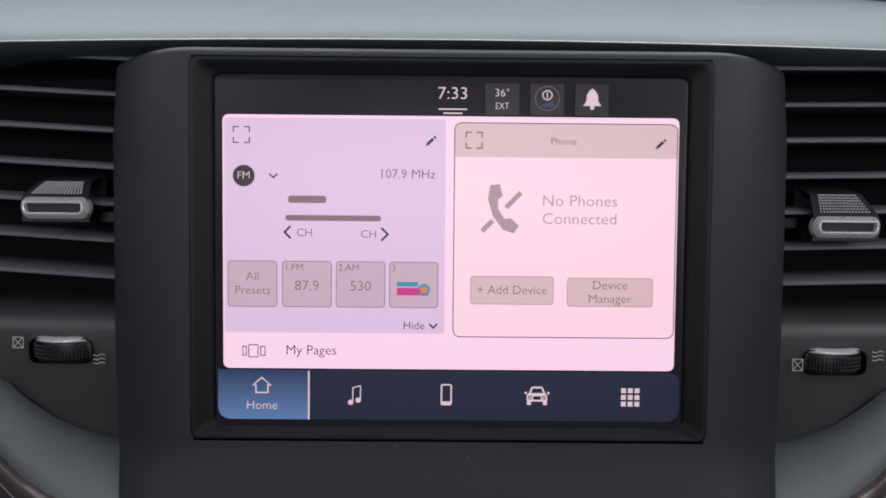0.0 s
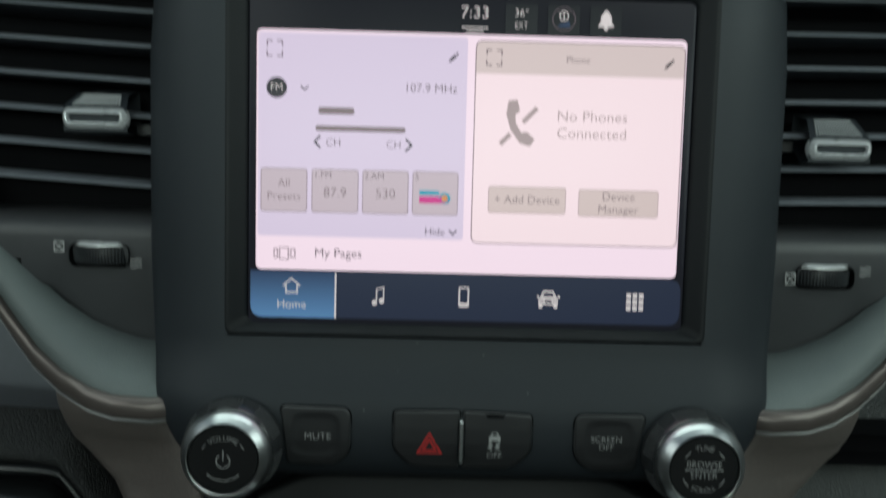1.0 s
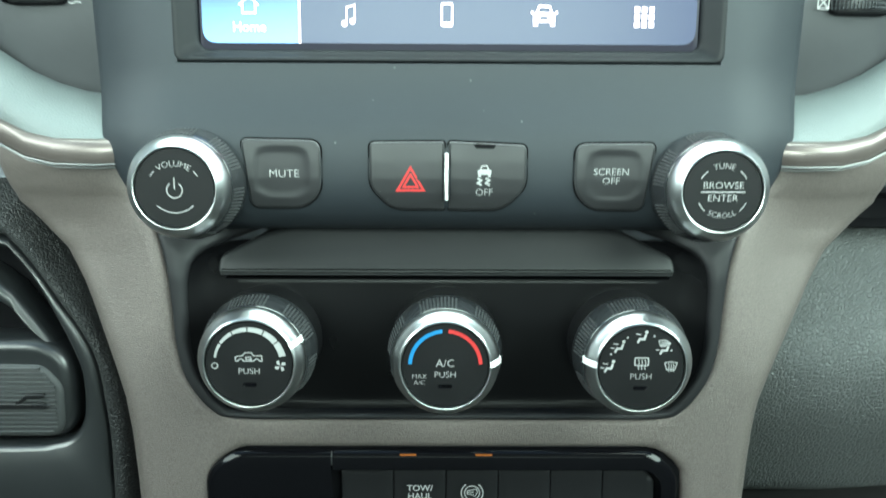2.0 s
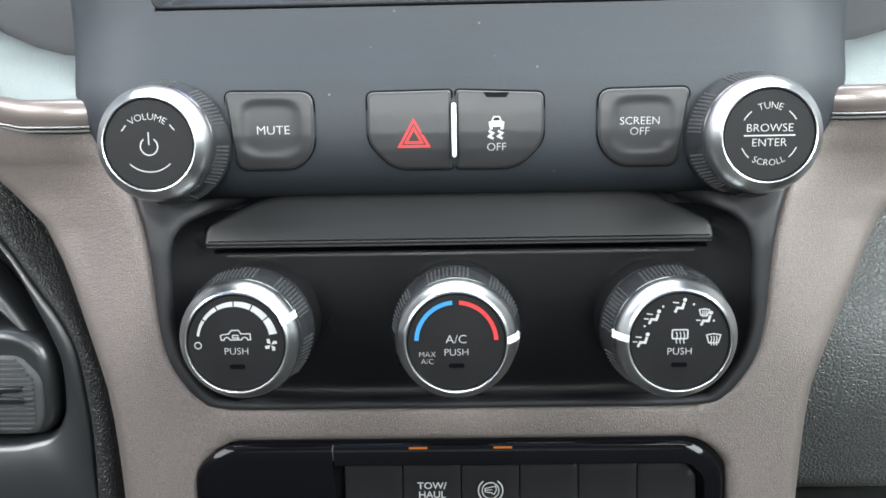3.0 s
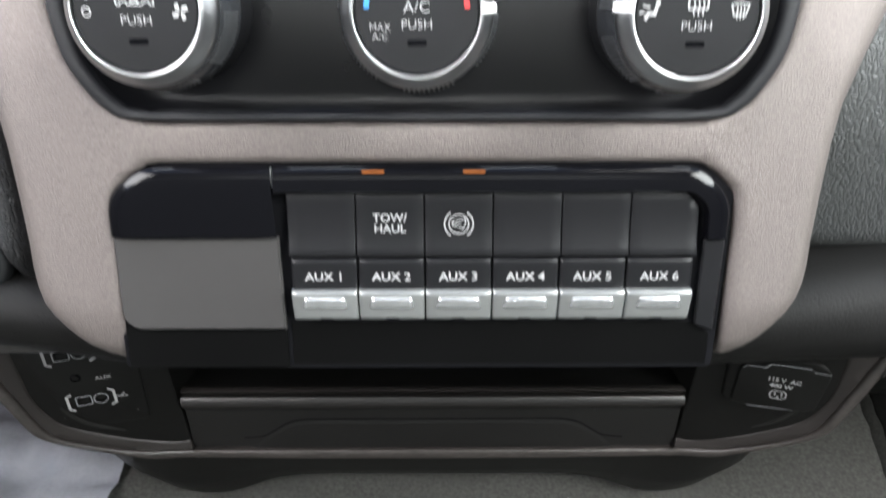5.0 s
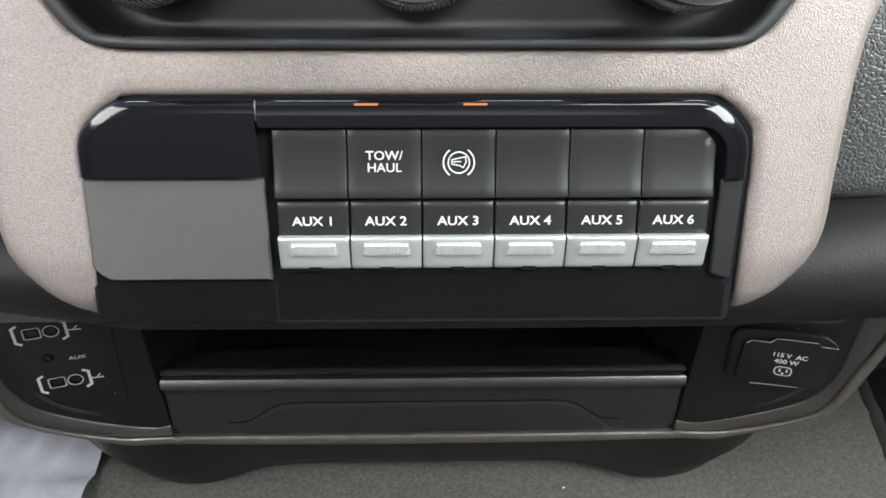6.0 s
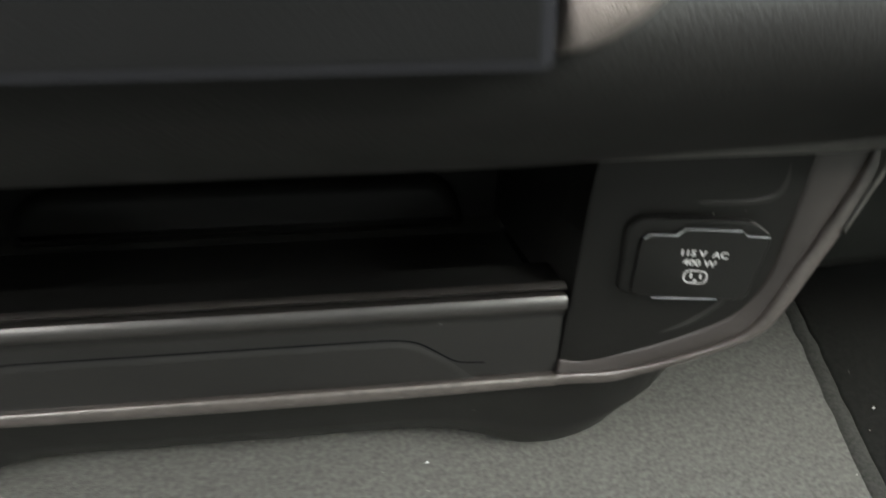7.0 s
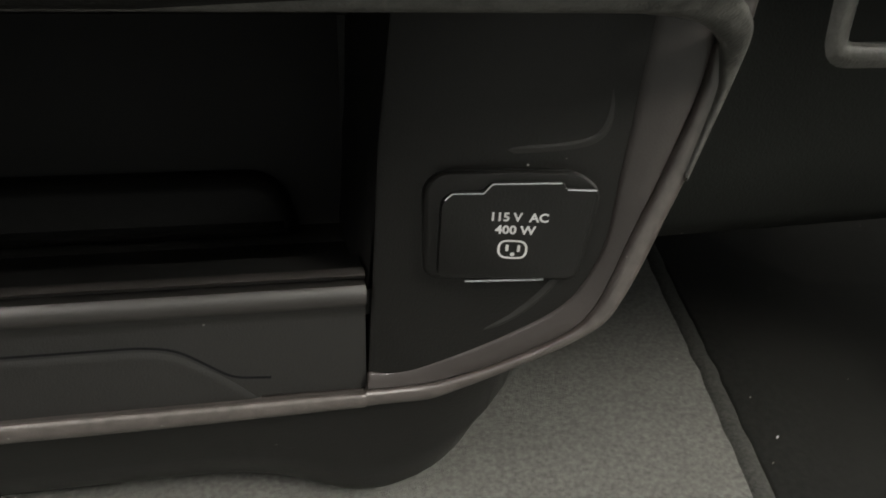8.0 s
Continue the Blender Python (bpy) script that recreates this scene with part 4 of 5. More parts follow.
# ---- taupe plate round the panels ----
def plate_shape():
    inner = [(-100, 118), (-109, 118.6), (-118, 112.6), (-124, 109.9), (-134, 106.3), (-145, 103.7), (-158, 102.5), (-172, 101.7), (-183, 99.8), (-190.5, 96.3), (-194.5, 93.3), (-198.6, 89.8), (-201, 84.5),
             (-202.6, 80), (-214.4, 80), (-217, 84), (-220.5, 88), (-224, 90.5), (-232, 91), (-273, 91.5), (-277, 92), (-279, 93)]
    outer = [(-100, 172), (-112, 171), (-122, 169), (-132, 159), (-140, 150.5), (-153, 142.5), (-170, 134.5), (-186, 127.5), (-198, 123.5), (-210, 121.6), (-225, 120.4), (-240, 119.6),
             (-248, 119.6), (-254, 119), (-259, 117.6), (-263.5, 115.2), (-267.5, 112.2), (-271, 109.2), (-274, 106.2), (-276.5, 102.8), (-278, 99), (-279, 93.2)]
    zs = sorted({z for z, _ in inner} | {z for z, _ in outer} | {-105, -113, -116, -119, -127, -131, -137, -141, -149, -160, -206, -228, -240, -248, -256}, reverse=True)
    cols = [0, 0.02, 0.06, 0.14, 0.3, 0.5, 0.7, 0.82, 0.9, 0.95, 0.98, 1.0]

    def depth(x, z):
        base = 2.0 + max(0, x - 95) * 0.06 + max(0, x - 118) * 0.28 + curve_value([(-100, 0), (-262, 0), (-272, 2), (-279, 6)], z)
        brow = curve_value([(118, 3), (124, 0.5), (140, 2.5), (152, 6.5), (165, 11.5), (178, 16.5), (190, 20.5)], x)
        hollow = 7 * max(0, min(1, (x - 108) / 22)) * curve_value([(-104, 0), (-112, 0.5), (-119, 0.9), (-127, 1), (-141, 0.86), (-155, 0.56), (-170, 0.25), (-186, 0)], z)
        return base + hollow + (brow - base) * curve_value([(-100, 1), (-110, 1), (-116, 0.9), (-122, 0.6), (-130, 0.25), (-142, 0), (-276, 0)], z)

    def side(sign):
        rows = []
        for z in zs:
            a, b = curve_value(inner, z), curve_value(outer, z) - sign * curve_value([(-100, 0), (-160, 0), (-200, 2.0), (-276, 2.2)], z)
            roll = 0 if -214.5 < z < -202.5 else 1
            row = [(sign * (a + (b - a) * s), depth(a + (b - a) * s, z) + 5 * max(0, 1 - (b - a) * (1 - s) / 7) ** 2.2 + roll * 1.8 * max(0, 1 - (b - a) * s / 2.5) ** 2, z) for s in cols]
            rows.append([(sign * a, row[0][1] + 10 * roll, z)] + row + [(sign * b, row[-1][1] + 16, z)])
        return sheet(rows)

    profile = ((12, -202.2), (3.8, -202.4), (2.4, -203.4), (2.0, -205), (2.0, -212), (2.4, -213.6), (3.8, -214.5), (12, -214.7))
    bridge = [[(x, 2.0 if abs(x) == 80 and y < 12 else y, z) for x in (-80, -77, -40, 0, 40, 77, 80)] for y, z in profile]
    return join(side(1), side(-1), sheet(bridge))


solid("console_plate", plate_shape(), TAUPE, "taupe metallic textured plate round the control panels", "panel", at=(0, 10, -280), sharp=60)

# ---- switch panel ----
switch_panel = thing("switch_panel", (0, 6, -272), "gloss black auxiliary switch panel with a grey blank", "panel")
OUT = fillet([(-92.6, -223), (-81.5, -214.8), (79.5, -214.8), (89.6, -223.5), (89.6, -237.2), (88.6, -279), (-93.4, -279), (-92.8, -236.5)], [3, 3, 3, 3, 0, 1, 1, 0], 4)
part("recess", slab(inset(OUT, -0.8), [(0, 12), (0, 3.4)]), GAP, switch_panel)
BEVEL = ((0, 8), (0, 2.4), (0.07, 1.4), (0.2, 0.6), (0.42, 0.05), (0.7, -0.3), (1.0, -0.4))


def bevelled(outer, inner, section):
    return sheet([[(a[0] + (b[0] - a[0]) * q, y, a[1] + (b[1] - a[1]) * q) for q, y in section] for a, b in zip(outer, inner)])


cover_out = fillet([(-93.1, -236), (-93.1, -224), (-82.2, -214.9), (-44.5, -214.9)], [0, 6, 6, 0], 6)
cover_in = fillet([(-86.6, -236), (-86.6, -225.8), (-79.6, -220.8), (-44.5, -220.8)], [0, 4, 4, 0], 6)
part("gloss_cover", join(bevelled(cover_out, cover_in, BEVEL), flat(cover_in + [(-43.6, -236)], -0.4)), PIANO, switch_panel, "gloss black bevelled cover", sharp=40)
part("seam_edge", join(slab(rect(-44.5, -44.15, -221, -215.6), [(0, 2), (0.05, 0.3)])), BRIGHT, switch_panel, "thin bright seam")
gloss_out = fillet([(-43.9, -214.9), (79.6, -214.9), (89.6, -224.4), (89.6, -237)], [0, 6, 6, 0], 6)
gloss_in = fillet([(-43.9, -222.8), (77.9, -222.8), (82.3, -227.2), (82.6, -237)], [0, 4, 4, 0], 6)
part("gloss_frame", bevelled(gloss_out, gloss_in, BEVEL[:-1] + ((0.93, -0.4), (0.98, -0.1), (1.0, 1.0), (1.0, 8))), PIANO, switch_panel, "gloss black bevelled frame", sharp=40)
part("side_rail", slab(fillet([(89.0, -237.4), (88.2, -267), (82.2, -265), (82.6, -237.4)], 1.0, 2), [(0, 8), (0, 2.2), (0.5, 1.6)]), BLACK_SMOOTH, switch_panel)
part("blank", slab(fillet([(-92.4, -236.6), (-43.6, -236.6), (-43.0, -266), (-89, -266), (-92.7, -262.5)], [0, 0, 0, 2, 2], 3), [(0, 8), (0, 2.0), (0.6, 1.2)]), BLANK_GREY, switch_panel, "plain grey blank cover")
part("blank_foot", slab(fillet([(-92.8, -263.0), (-89, -266.5), (-43.0, -266.5), (-43.0, -279.4), (-93, -279.4)], 0.5, 2), [(0, 9), (0, 3.0), (0.3, 2.6)]), DEEP_BLACK, switch_panel)
part("lower_rail", slab([(-42.4, -263.6), (82, -263.6), (88.2, -268.4), (88.0, -279.4), (-42.4, -279.4)], [(0, 9), (0, 4.0), (0.8, 3.2)]), DEEP_BLACK, switch_panel)
AMBER = glow("amber_indicator", (1.0, 0.30, 0.04), 0.2)
for cx in (-15.0, 14.0):
    part("indicator", slab(rect(cx - 3.2, cx + 3.2, -216.8, -216.3, 0.2, 2), [(0, 1.5), (0, 0.15)]), AMBER, switch_panel, "small amber indicator")

for i in range(6):
    x0, x1 = -40.6 + 20.2 * i, -40.6 + 20.2 * i + 19.8
    cx = (x0 + x1) / 2
    label = ("black tow-haul switch with white lettering" if i == 1 else "black exhaust brake switch with white symbol" if i == 2 else "plain black blank switch")
    sw = thing("panel_switch", (cx, 4, -242), label, "switch", "upper row of panel switches")
    bulge = lambda x, z: 0.9 - 1.3 * max(0, (-228 - z) / 12) ** 2
    part("socket", slab(rect(x0 - 0.2, x1 + 0.2, -242.3, -223.0), [(0, 8), (0, 3.2)]), GAP, sw)
    if i < 5:
        part("cap", pillow(x0 - 0.05, x1 + 0.05, -242, -223.2, lambda x, z: 0.7 + bulge(x, z), 6, 0.4), BLACK_SMOOTH, sw, sharp=60)
    else:
        points, faces = pillow(x0 - 0.05, x1, -242, -223.2, lambda x, z: 0.7 + bulge(x, z), 6, 0.4)
        trim_off = [max(0, 4.2 - (x1 - x) - (-223.2 - z)) / 2 for x, _, z in points]
        part("cap", ([(x - d, y, z - d) for (x, y, z), d in zip(points, trim_off)], faces), BLACK_SMOOTH, sw, "corner cut off", sharp=60)
    if i == 1:
        part("lettering", words("TOW/\nHAUL", cx, -232.0, 0.5, 2.4, 1.05, 0.03), PRINT, sw)
    if i == 2:
        part("symbol", join(stroke(ring_of(cx, -232.2, 2.9, 24), 0.35, 0.5, True), arc(cx, -232.2, 4.2, 0.4, 125, 235, 0.5), arc(cx, -232.2, 4.2, 0.4, -55, 55, 0.5),
                            stroke([(cx - 1.9, -231.4), (cx + 0.4, -230.9), (cx + 1.8, -230.6), (cx + 2.0, -232.0), (cx + 1.2, -233.6), (cx + 0.2, -233.0), (cx - 1.9, -232.6)], 0.3, 0.5, True),
                            stroke([(cx - 1.9, -232.0), (cx + 0.6, -231.9)], 0.3, 0.5)), PRINT, sw)

for i in range(6):
    x0, x1 = -40.2 + 20.05 * i, -40.2 + 20.05 * i + 19.6
    cx = (x0 + x1) / 2
    sw = thing("aux_switch", (cx, 4, -263), "black and silver auxiliary rocker switch", "switch", "row of auxiliary switches")
    part("cap", pillow(x0, x1, -253, -243, lambda x, z: 0.6, 6, 0.8), BLACK_SMOOTH, sw, sharp=60)
    part("lettering", words("AUX %d" % (i + 1), cx, -248.6, 0.4, 2.5, 1.12, 0.05), PRINT, sw)
    tilt = lambda x, z: (-252.6 - z) * 0.30 - 2.2
    part("paddle", pillow(x0, x1, -262.6, -252.6, lambda x, z: -0.1 + tilt(x, z), 9, 0.9), PADDLE, sw, "silver paddle")
    part("grip", slab(fillet([(cx - 7, -258.4), (cx + 7, -258.4), (cx + 6.2, -254.2), (cx - 6.2, -254.2)], 1.0, 3), [(0, 0.4), (0.15, -0.5), (0.6, -0.9)], sink=tilt), SILVER, sw, "bright raised grip")
    ridges = [box(cx - 5.7 + 0.76 * k - 0.2, cx - 5.7 + 0.76 * k + 0.2, -1.25, -0.8, -257.4, -254.8) for k in range(16)]
    part("grip_ribs", join(*[([(x, y + tilt(x, z), z) for x, y, z in p], q) for p, q in ridges]), SILVER, sw, "fine upright ridges")
    part("notch", slab(rect(cx - 2, cx + 2, -263.2, -261.6, 0.5, 2), [(0, 1.5), (0.1, 0.0)], sink=tilt), GAP, sw)


# ---- vents, cushions and trim at both sides of the bezel ----
def strip_path(d=0.0):
    return [(118, 1, -97 - d), (124, -1.5, -97.2 - d), (140, 1, -97.0 - d), (152, 5.5, -95 - d), (165, 11, -90 - d * 0.98), (178, 16.5, -81.5 - d * 0.95), (190, 22, -70 - d * 0.9), (204, 26, -53 - d * 0.85), (225, 30, -25 - d * 0.8), (260, 34, 20 - d * 0.8)]


def side_of(sign):
    flip = (lambda s: s) if sign > 0 else mirrored
    top, low = strip_path(), strip_path(10)
    edge = [(128, 27, -80.8), (140, 26, -79.8), (150, 26, -77), (160, 26, -72.6), (172, 26, -64.8), (184, 27, -54.5), (196, 28, -42), (210, 30, -26), (235, 33, 10), (270, 36, 55)]
    rows = []
    for s in (0, 0.06, 0.16, 0.4, 0.7, 0.9, 0.97, 1.0):
        rows.append([(a[0] + (b[0] - a[0]) * s, a[1] + (b[1] - a[1]) * s - 5 * math.sin(math.pi * s) + (4 if s == 0 else 0), a[2] + (b[2] - a[2]) * s) for a, b in zip(edge, top)])
    solid("dash_cushion", flip(sheet(rows)), CUSHION, "grey-green grained vinyl dash cushion under the air vent", "dashboard", at=(sign * 150, 20, -95), kind="structure", sharp=60)
    trim = thing("trim_strip", (sign * 150, 10, -105), "curved satin bronze trim strip with bright edges", "trim", "curved trim strips")
    sect = [(0.06, 3), (0.0, -0.5), (0.10, -2.6), (0.35, -3.4), (0.65, -3.2), (0.9, -1.8), (1.0, 0.5), (1.06, 4)]
    band = [[(a[0] + (b[0] - a[0]) * s, a[1] + y, a[2] + (b[2] - a[2]) * s) for a, b in zip(top, low)] for s, y in sect]
    part("strip_body", flip(sheet(band)), BRUSHED, trim, sharp=50)
    for s, y, r in ((0.9, -2.6, 0.35), (1.02, -0.6, 0.4)):
        line = [[(a[0] + (b[0] - a[0]) * s, a[1] + y + r * 1.6 * math.cos(q), a[2] + (b[2] - a[2]) * s + r * math.sin(q)) for a, b in zip(top, low)] for q in np.linspace(0, 2 * math.pi, 9)]
        part("bright_edge", flip(sheet(line)), BRIGHT, trim, "bright thin edge")

    vent = thing("air_vent", (sign * 170, 30, -80), "black slatted dashboard air vent with chrome-trimmed tab", "air vent", "air vents beside the screen")
    face = []
    for x in (128, 134, 145, 160, 175, 190, 210, 235, 270):
        zl = float(np.interp(x, [e[0] for e in edge], [e[2] for e in edge]))
        dy = (x - 128) * 0.06
        face.append([(x, 60 + dy, -24), (x, 34 + dy, -26), (x, 25 + dy, -28.5), (x, 22.5 + dy, -32), (x, 22 + dy, -36), (x, 24 + dy, -46), (x, 26 + dy, min(-55, zl + 4) if zl < -50 else zl - 6), (x, 30 + dy, zl - 2)])
    part("lower_housing", flip(sheet(face)), HOUSING, vent, "black lower housing", sharp=50)
    part("end_wall", flip(box(262, 268, 26, 95, -30, 78)), BLACK, vent)
    part("roof_edge", flip(sheet([[(x, y, z) for y, z in ((24, 79), (26, 76), (34, 73), (90, 72))] for x in (120, 160, 200, 268)])), BLACK_SMOOTH, vent)
    for zc in ((74, 59.8, 45.4, 30.8, 16.2, 1.6, -13) if sign < 0 else (72.6, 58.1, 43.9, 29.5, 15.2, 0.9, -13.4)):
        sag = lambda x: (x - 134) * (0.055 if sign < 0 else 0.02)
        rows = [[(x, 25 + y + (x - 130) * 0.06, zc + z + sag(x)) for y, z in ((3, -1.9), (0.4, -1.7), (0, -1.1), (0.4, -0.5), (2, 0.1), (5, 0.8), (10, 1.4), (16, 1.7), (24, 1.7), (40, 1.2), (40, 0), (20, 0), (8, -0.8), (3, -1.9))] for x in (122, 150, 190, 230, 264)]
        part("slat", flip(sheet(rows)), VENT, vent, sharp=40)
    # Added dark sheet that gives the shade between the slats.
    part("duct_shade", flip(sheet([[(x, 66, z) for z in (-30, 80)] for x in (118, 270)])), GAP, vent, "dark added sheet for the shade deep in the duct")
    cx, down = (153.4, 1.6) if sign < 0 else (155, 6.4)
    by, bz = (26, 24) if sign < 0 else (26.5, 21.8)
    front_y, front_z = 18.5, 20.3 - down
    tab_top = [[(cx + dx * w, y, z) for dx in (-1, -0.8, 0, 0.8, 1)] for y, z, w in ((17.5, 18.5 - down, 13), (front_y, front_z, 12.6), (by, bz, 10.5), (42, bz + 3.5, 9), (44, 13, 9), (26, 9 - down, 12), (18, 9.8 - down, 13), (17.5, 18.5 - down, 13))]
    tab = part("tab", flip(sheet(tab_top)), BLACK, vent, "black sliding tab", sharp=30)
    hexa = fillet([(cx + x, z - down) for x, z in ((-11.8, 10.8), (11.8, 10.8), (13.8, 15.0), (12.4, 19.4), (-12.4, 19.4), (-13.8, 15.0))], 2.6, 3)
    part("tab_trim", flip(slab(hexa, [(0, 20.5), (0, 18.0), (0.25, 17.4), (1.7, 15.4), (2.1, 15.2), (2.5, 15.5), (2.7, 18.5)], cap=False)), TAB_CHROME, tab, "chrome surround", sharp=25)
    part("tab_front", flip(slab([(x, z - down) for x, z in rect(cx - 11.6, cx + 11.6, 12.2, 18.4, 1.5, 3)], [(0, 20), (0, 18.6), (0.6, 18.2)])), GAP, tab, "dark recessed front")
    studs = []
    for j in range(7):
        f = 0.10 + 0.84 * j / 6
        y, z, w = front_y + (by - front_y) * f, front_z + (bz - front_z) * f, 9.6 - 2.4 * f
        studs += [box(cx - w + 2 * w * k / 15 - 0.33, cx - w + 2 * w * k / 15 + 0.33, y - 0.45, y + 0.45, z - 0.3, z + 0.45) for k in range(16)]
    tagged(part("tab_grip", flip(join(*studs)), GREY_PRINT, tab), "fine cross-hatched grip", kind="stuff")
    part("link", flip(box(134, 141, 30, 44, 8, 12)), BLACK_SMOOTH, vent)
    zw = -43.2 if sign < 0 else -45.5
    wx = 154.6 if sign < 0 else 155.1
    wheel = []
    for i in range(15):
        a = -0.95 + 1.9 * i / 14
        wheel.append([(wx + 12.0 * math.sin(a) / math.sin(0.95), 34 - 16.5 * math.cos(a) / 1.0 + 3.0 + dy, zw + dz) for dy, dz in ((2, 5.0), (0, 4.8), (-0.6, 3.2), (-0.6, -3.2), (0, -4.6), (2, -5))])
    w = part("thumbwheel", flip(sheet(wheel)), BLACK_SMOOTH, vent, "black thumbwheel", sharp=30)
    part("wheel_band", flip(sheet([[(x, y + dy, zw + dz) for dy, dz in ((2.6, 5.6), (0.4, 5.2), (-0.45, 4.4), (-0.45, 3.7))] for x, y, _ in (r[2] for r in wheel)])), TAB_CHROME, w, "bright upper band")
    dots = []
    for i in range(22):
        a = -0.9 + 1.8 * i / 21
        for j in range(4):
            px, py, pz = wx + 12.0 * math.sin(a) / math.sin(0.95), 37 - 16.5 * math.cos(a) - 1.2, zw + 1.8 - 1.5 * j
            dots.append(box(px - 0.3, px + 0.3, py, py + 1.2, pz - 0.45, pz + 0.45))
    part("wheel_grip", flip(join(*dots)), BLACK, w, "fine studs")
    part("wheel_slot", flip(slab(rect(wx - 12.8, wx + 12.8, zw - 5.3, zw + 5.0, 4), [(0, 22.9), (0.4, 22.6), (0.7, 27)])), GAP, vent)
    bx, fx = (-170.8, -138.7) if sign < 0 else (139.5, 171.5)
    y0 = 21.6
    part("closed_mark", join(stroke(rect(bx - 2, bx + 2, zw + 1.2, zw + 5.4) if sign < 0 else rect(bx - 2, bx + 2, zw - 3.2, zw + 1.4), 0.4, y0, True),
                             stroke([(bx - 1.8, (zw + 1.4) if sign < 0 else zw - 3), (bx + 1.8, (zw + 5.2) if sign < 0 else zw + 1.2)], 0.4, y0),
                             stroke([(bx - 1.8, (zw + 5.2) if sign < 0 else zw + 1.2), (bx + 1.8, (zw + 1.4) if sign < 0 else zw - 3)], 0.4, y0)), PRINT, vent)
    fz = zw - 3.0 if sign < 0 else zw + 3.0
    part("open_mark", join(*[stroke([(fx - 2.4, fz + d), (fx - 1.0, fz + d - 0.5), (fx + 0.8, fz + d + 0.3), (fx + 2.4, fz + d - 0.2)], 0.4, y0) for d in (-1.6, 0, 1.6)]), PRINT, vent)


side_of(-1)
side_of(1)

# ---- under the plate: lip, glovebox pad, driver's knee panel ----
def lip_rise(x):
    a = abs(x)
    return float(np.interp(a, [0, 100, 140, 170, 230, 320, 720], [0, 0.5, 6, 10, 20, 34, 60]))


def lip_wrap(x):
    """The lip turns back round the passenger side of the console."""
    return float(np.interp(x, [180, 192, 203, 212, 218.5, 223.5, 226.2, 228, 232, 240, 720], [0, 0.6, 3, 9, 18, 27, 35, 42, 56, 66, 70]))


LIP = [(60, 16), (36, 13), (22, 8), (17, 0), (17, -5), (20, -11), (27, -17), (37, -23), (50, -29), (63, -33.6), (71, -35.6), (76, -36), (82, -33), (160, -5)]
lip_xs = [-720, -500, -400, -320, -270, -240, -215, -190, -165, -140, -120, -100, -60, -20, 20, 60, 100, 120, 140, 165, 180, 192, 203, 208, 212, 215.5, 218.5, 221, 223.5, 226.2, 228, 232, 240, 270, 320, 400, 500, 720]
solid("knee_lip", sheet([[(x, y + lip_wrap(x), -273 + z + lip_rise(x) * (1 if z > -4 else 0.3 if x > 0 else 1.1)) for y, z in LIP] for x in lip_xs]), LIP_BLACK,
      "dark grey plastic lip running under the console plate", "dashboard", kind="structure", sharp=60)

GLOVE = [(105, -106), (82, -111), (64, -121), (50, -135), (38, -149), (29, -162), (22.5, -173), (19, -182), (18.5, -193), (21, -207), (27, -223), (35, -240), (45, -254), (80, -262)]
glove = thing("glovebox_pad", (300, 40, -262), "black grained vinyl glovebox pad beside the console", "dashboard")
glove_xs = (112, 116, 122, 130, 145, 170, 210, 270, 350, 460, 600, 720)
glove_y = lambda x, y: y + max(0, 140 - x) * 0.10 - max(0, min(x, 300) - 140) * 0.05
part("pad_skin", sheet([[(x, glove_y(x, y), z) for y, z in smooth_line(GLOVE, 3)] for x in glove_xs]), LEATHER, glove, sharp=60)
part("lower_edge", sheet([[(x, glove_y(x, y), z) for y, z in ((60, -257.5), (44.5, -256.6), (41.5, -257.4), (41.2, -259.2), (44, -260.2), (60, -260))] for x in glove_xs]), FRAME, glove, "thin smooth lower edge", sharp=60)
solid("glovebox_slot", slab(rect(163, 330, -134, -118, 3), [(0, 60), (0, 40), (1, 38), (3, 50)]), GAP, "dark open slot above the glovebox pad", "slot", at=(240, 30, -137))

pod = thing("knee_panel", (-180, 30, -262), "black driver's knee panel with a soft border", "panel")
BORDER_OUT = [(-300, -121), (-200, -124), (-174, -125.4), (-168.8, -126.8), (-162, -135), (-150, -155), (-140.5, -170.5), (-133.5, -185), (-129.4, -201), (-128, -214), (-127.5, -240), (-128.5, -262), (-131, -282)]
BORDER_IN = [(-300, -132), (-200, -133), (-175, -134.6), (-169.5, -137.5), (-161, -148.2), (-153.5, -160.5), (-145, -174), (-140, -187), (-138, -205), (-137, -219), (-137.2, -240), (-138.3, -260), (-141, -280)]
rows = []
for (ax, az), (bx, bz) in zip(smooth_line(BORDER_OUT, 4), smooth_line(BORDER_IN, 4)):
    tuck = max(0, -248 - az) * 0.9
    rows.append([(ax + (bx - ax) * q, y + tuck, az + (bz - az) * q) for q, y in ((-1.2, 36), (-0.35, 27), (0, 21.5), (0.2, 18.6), (0.45, 17.2), (0.7, 17.4), (0.9, 19), (1.0, 21.5), (1.04, 36))])
part("padded_border", sheet(rows), HIDE, pod, "black grained vinyl edge", sharp=60)
FACE_OUT = [(-300, -133), (-200, -134), (-175, -135.6), (-170, -138.5), (-161.8, -149), (-154.3, -161.2), (-145.8, -174.5), (-140.8, -187.5), (-138.8, -205), (-137.8, -219), (-138, -232), (-139, -258), (-165, -262), (-200, -262), (-300, -262)]
FACE_IN = [(-300, -139), (-200, -140), (-176, -140.6), (-169.5, -145), (-162, -156), (-155.5, -170), (-150.3, -183.5), (-148, -193.5), (-148.3, -208), (-150.5, -215), (-154.5, -219.3), (-160.5, -221), (-169, -222), (-200, -222.3), (-300, -222.5)]
rows = []
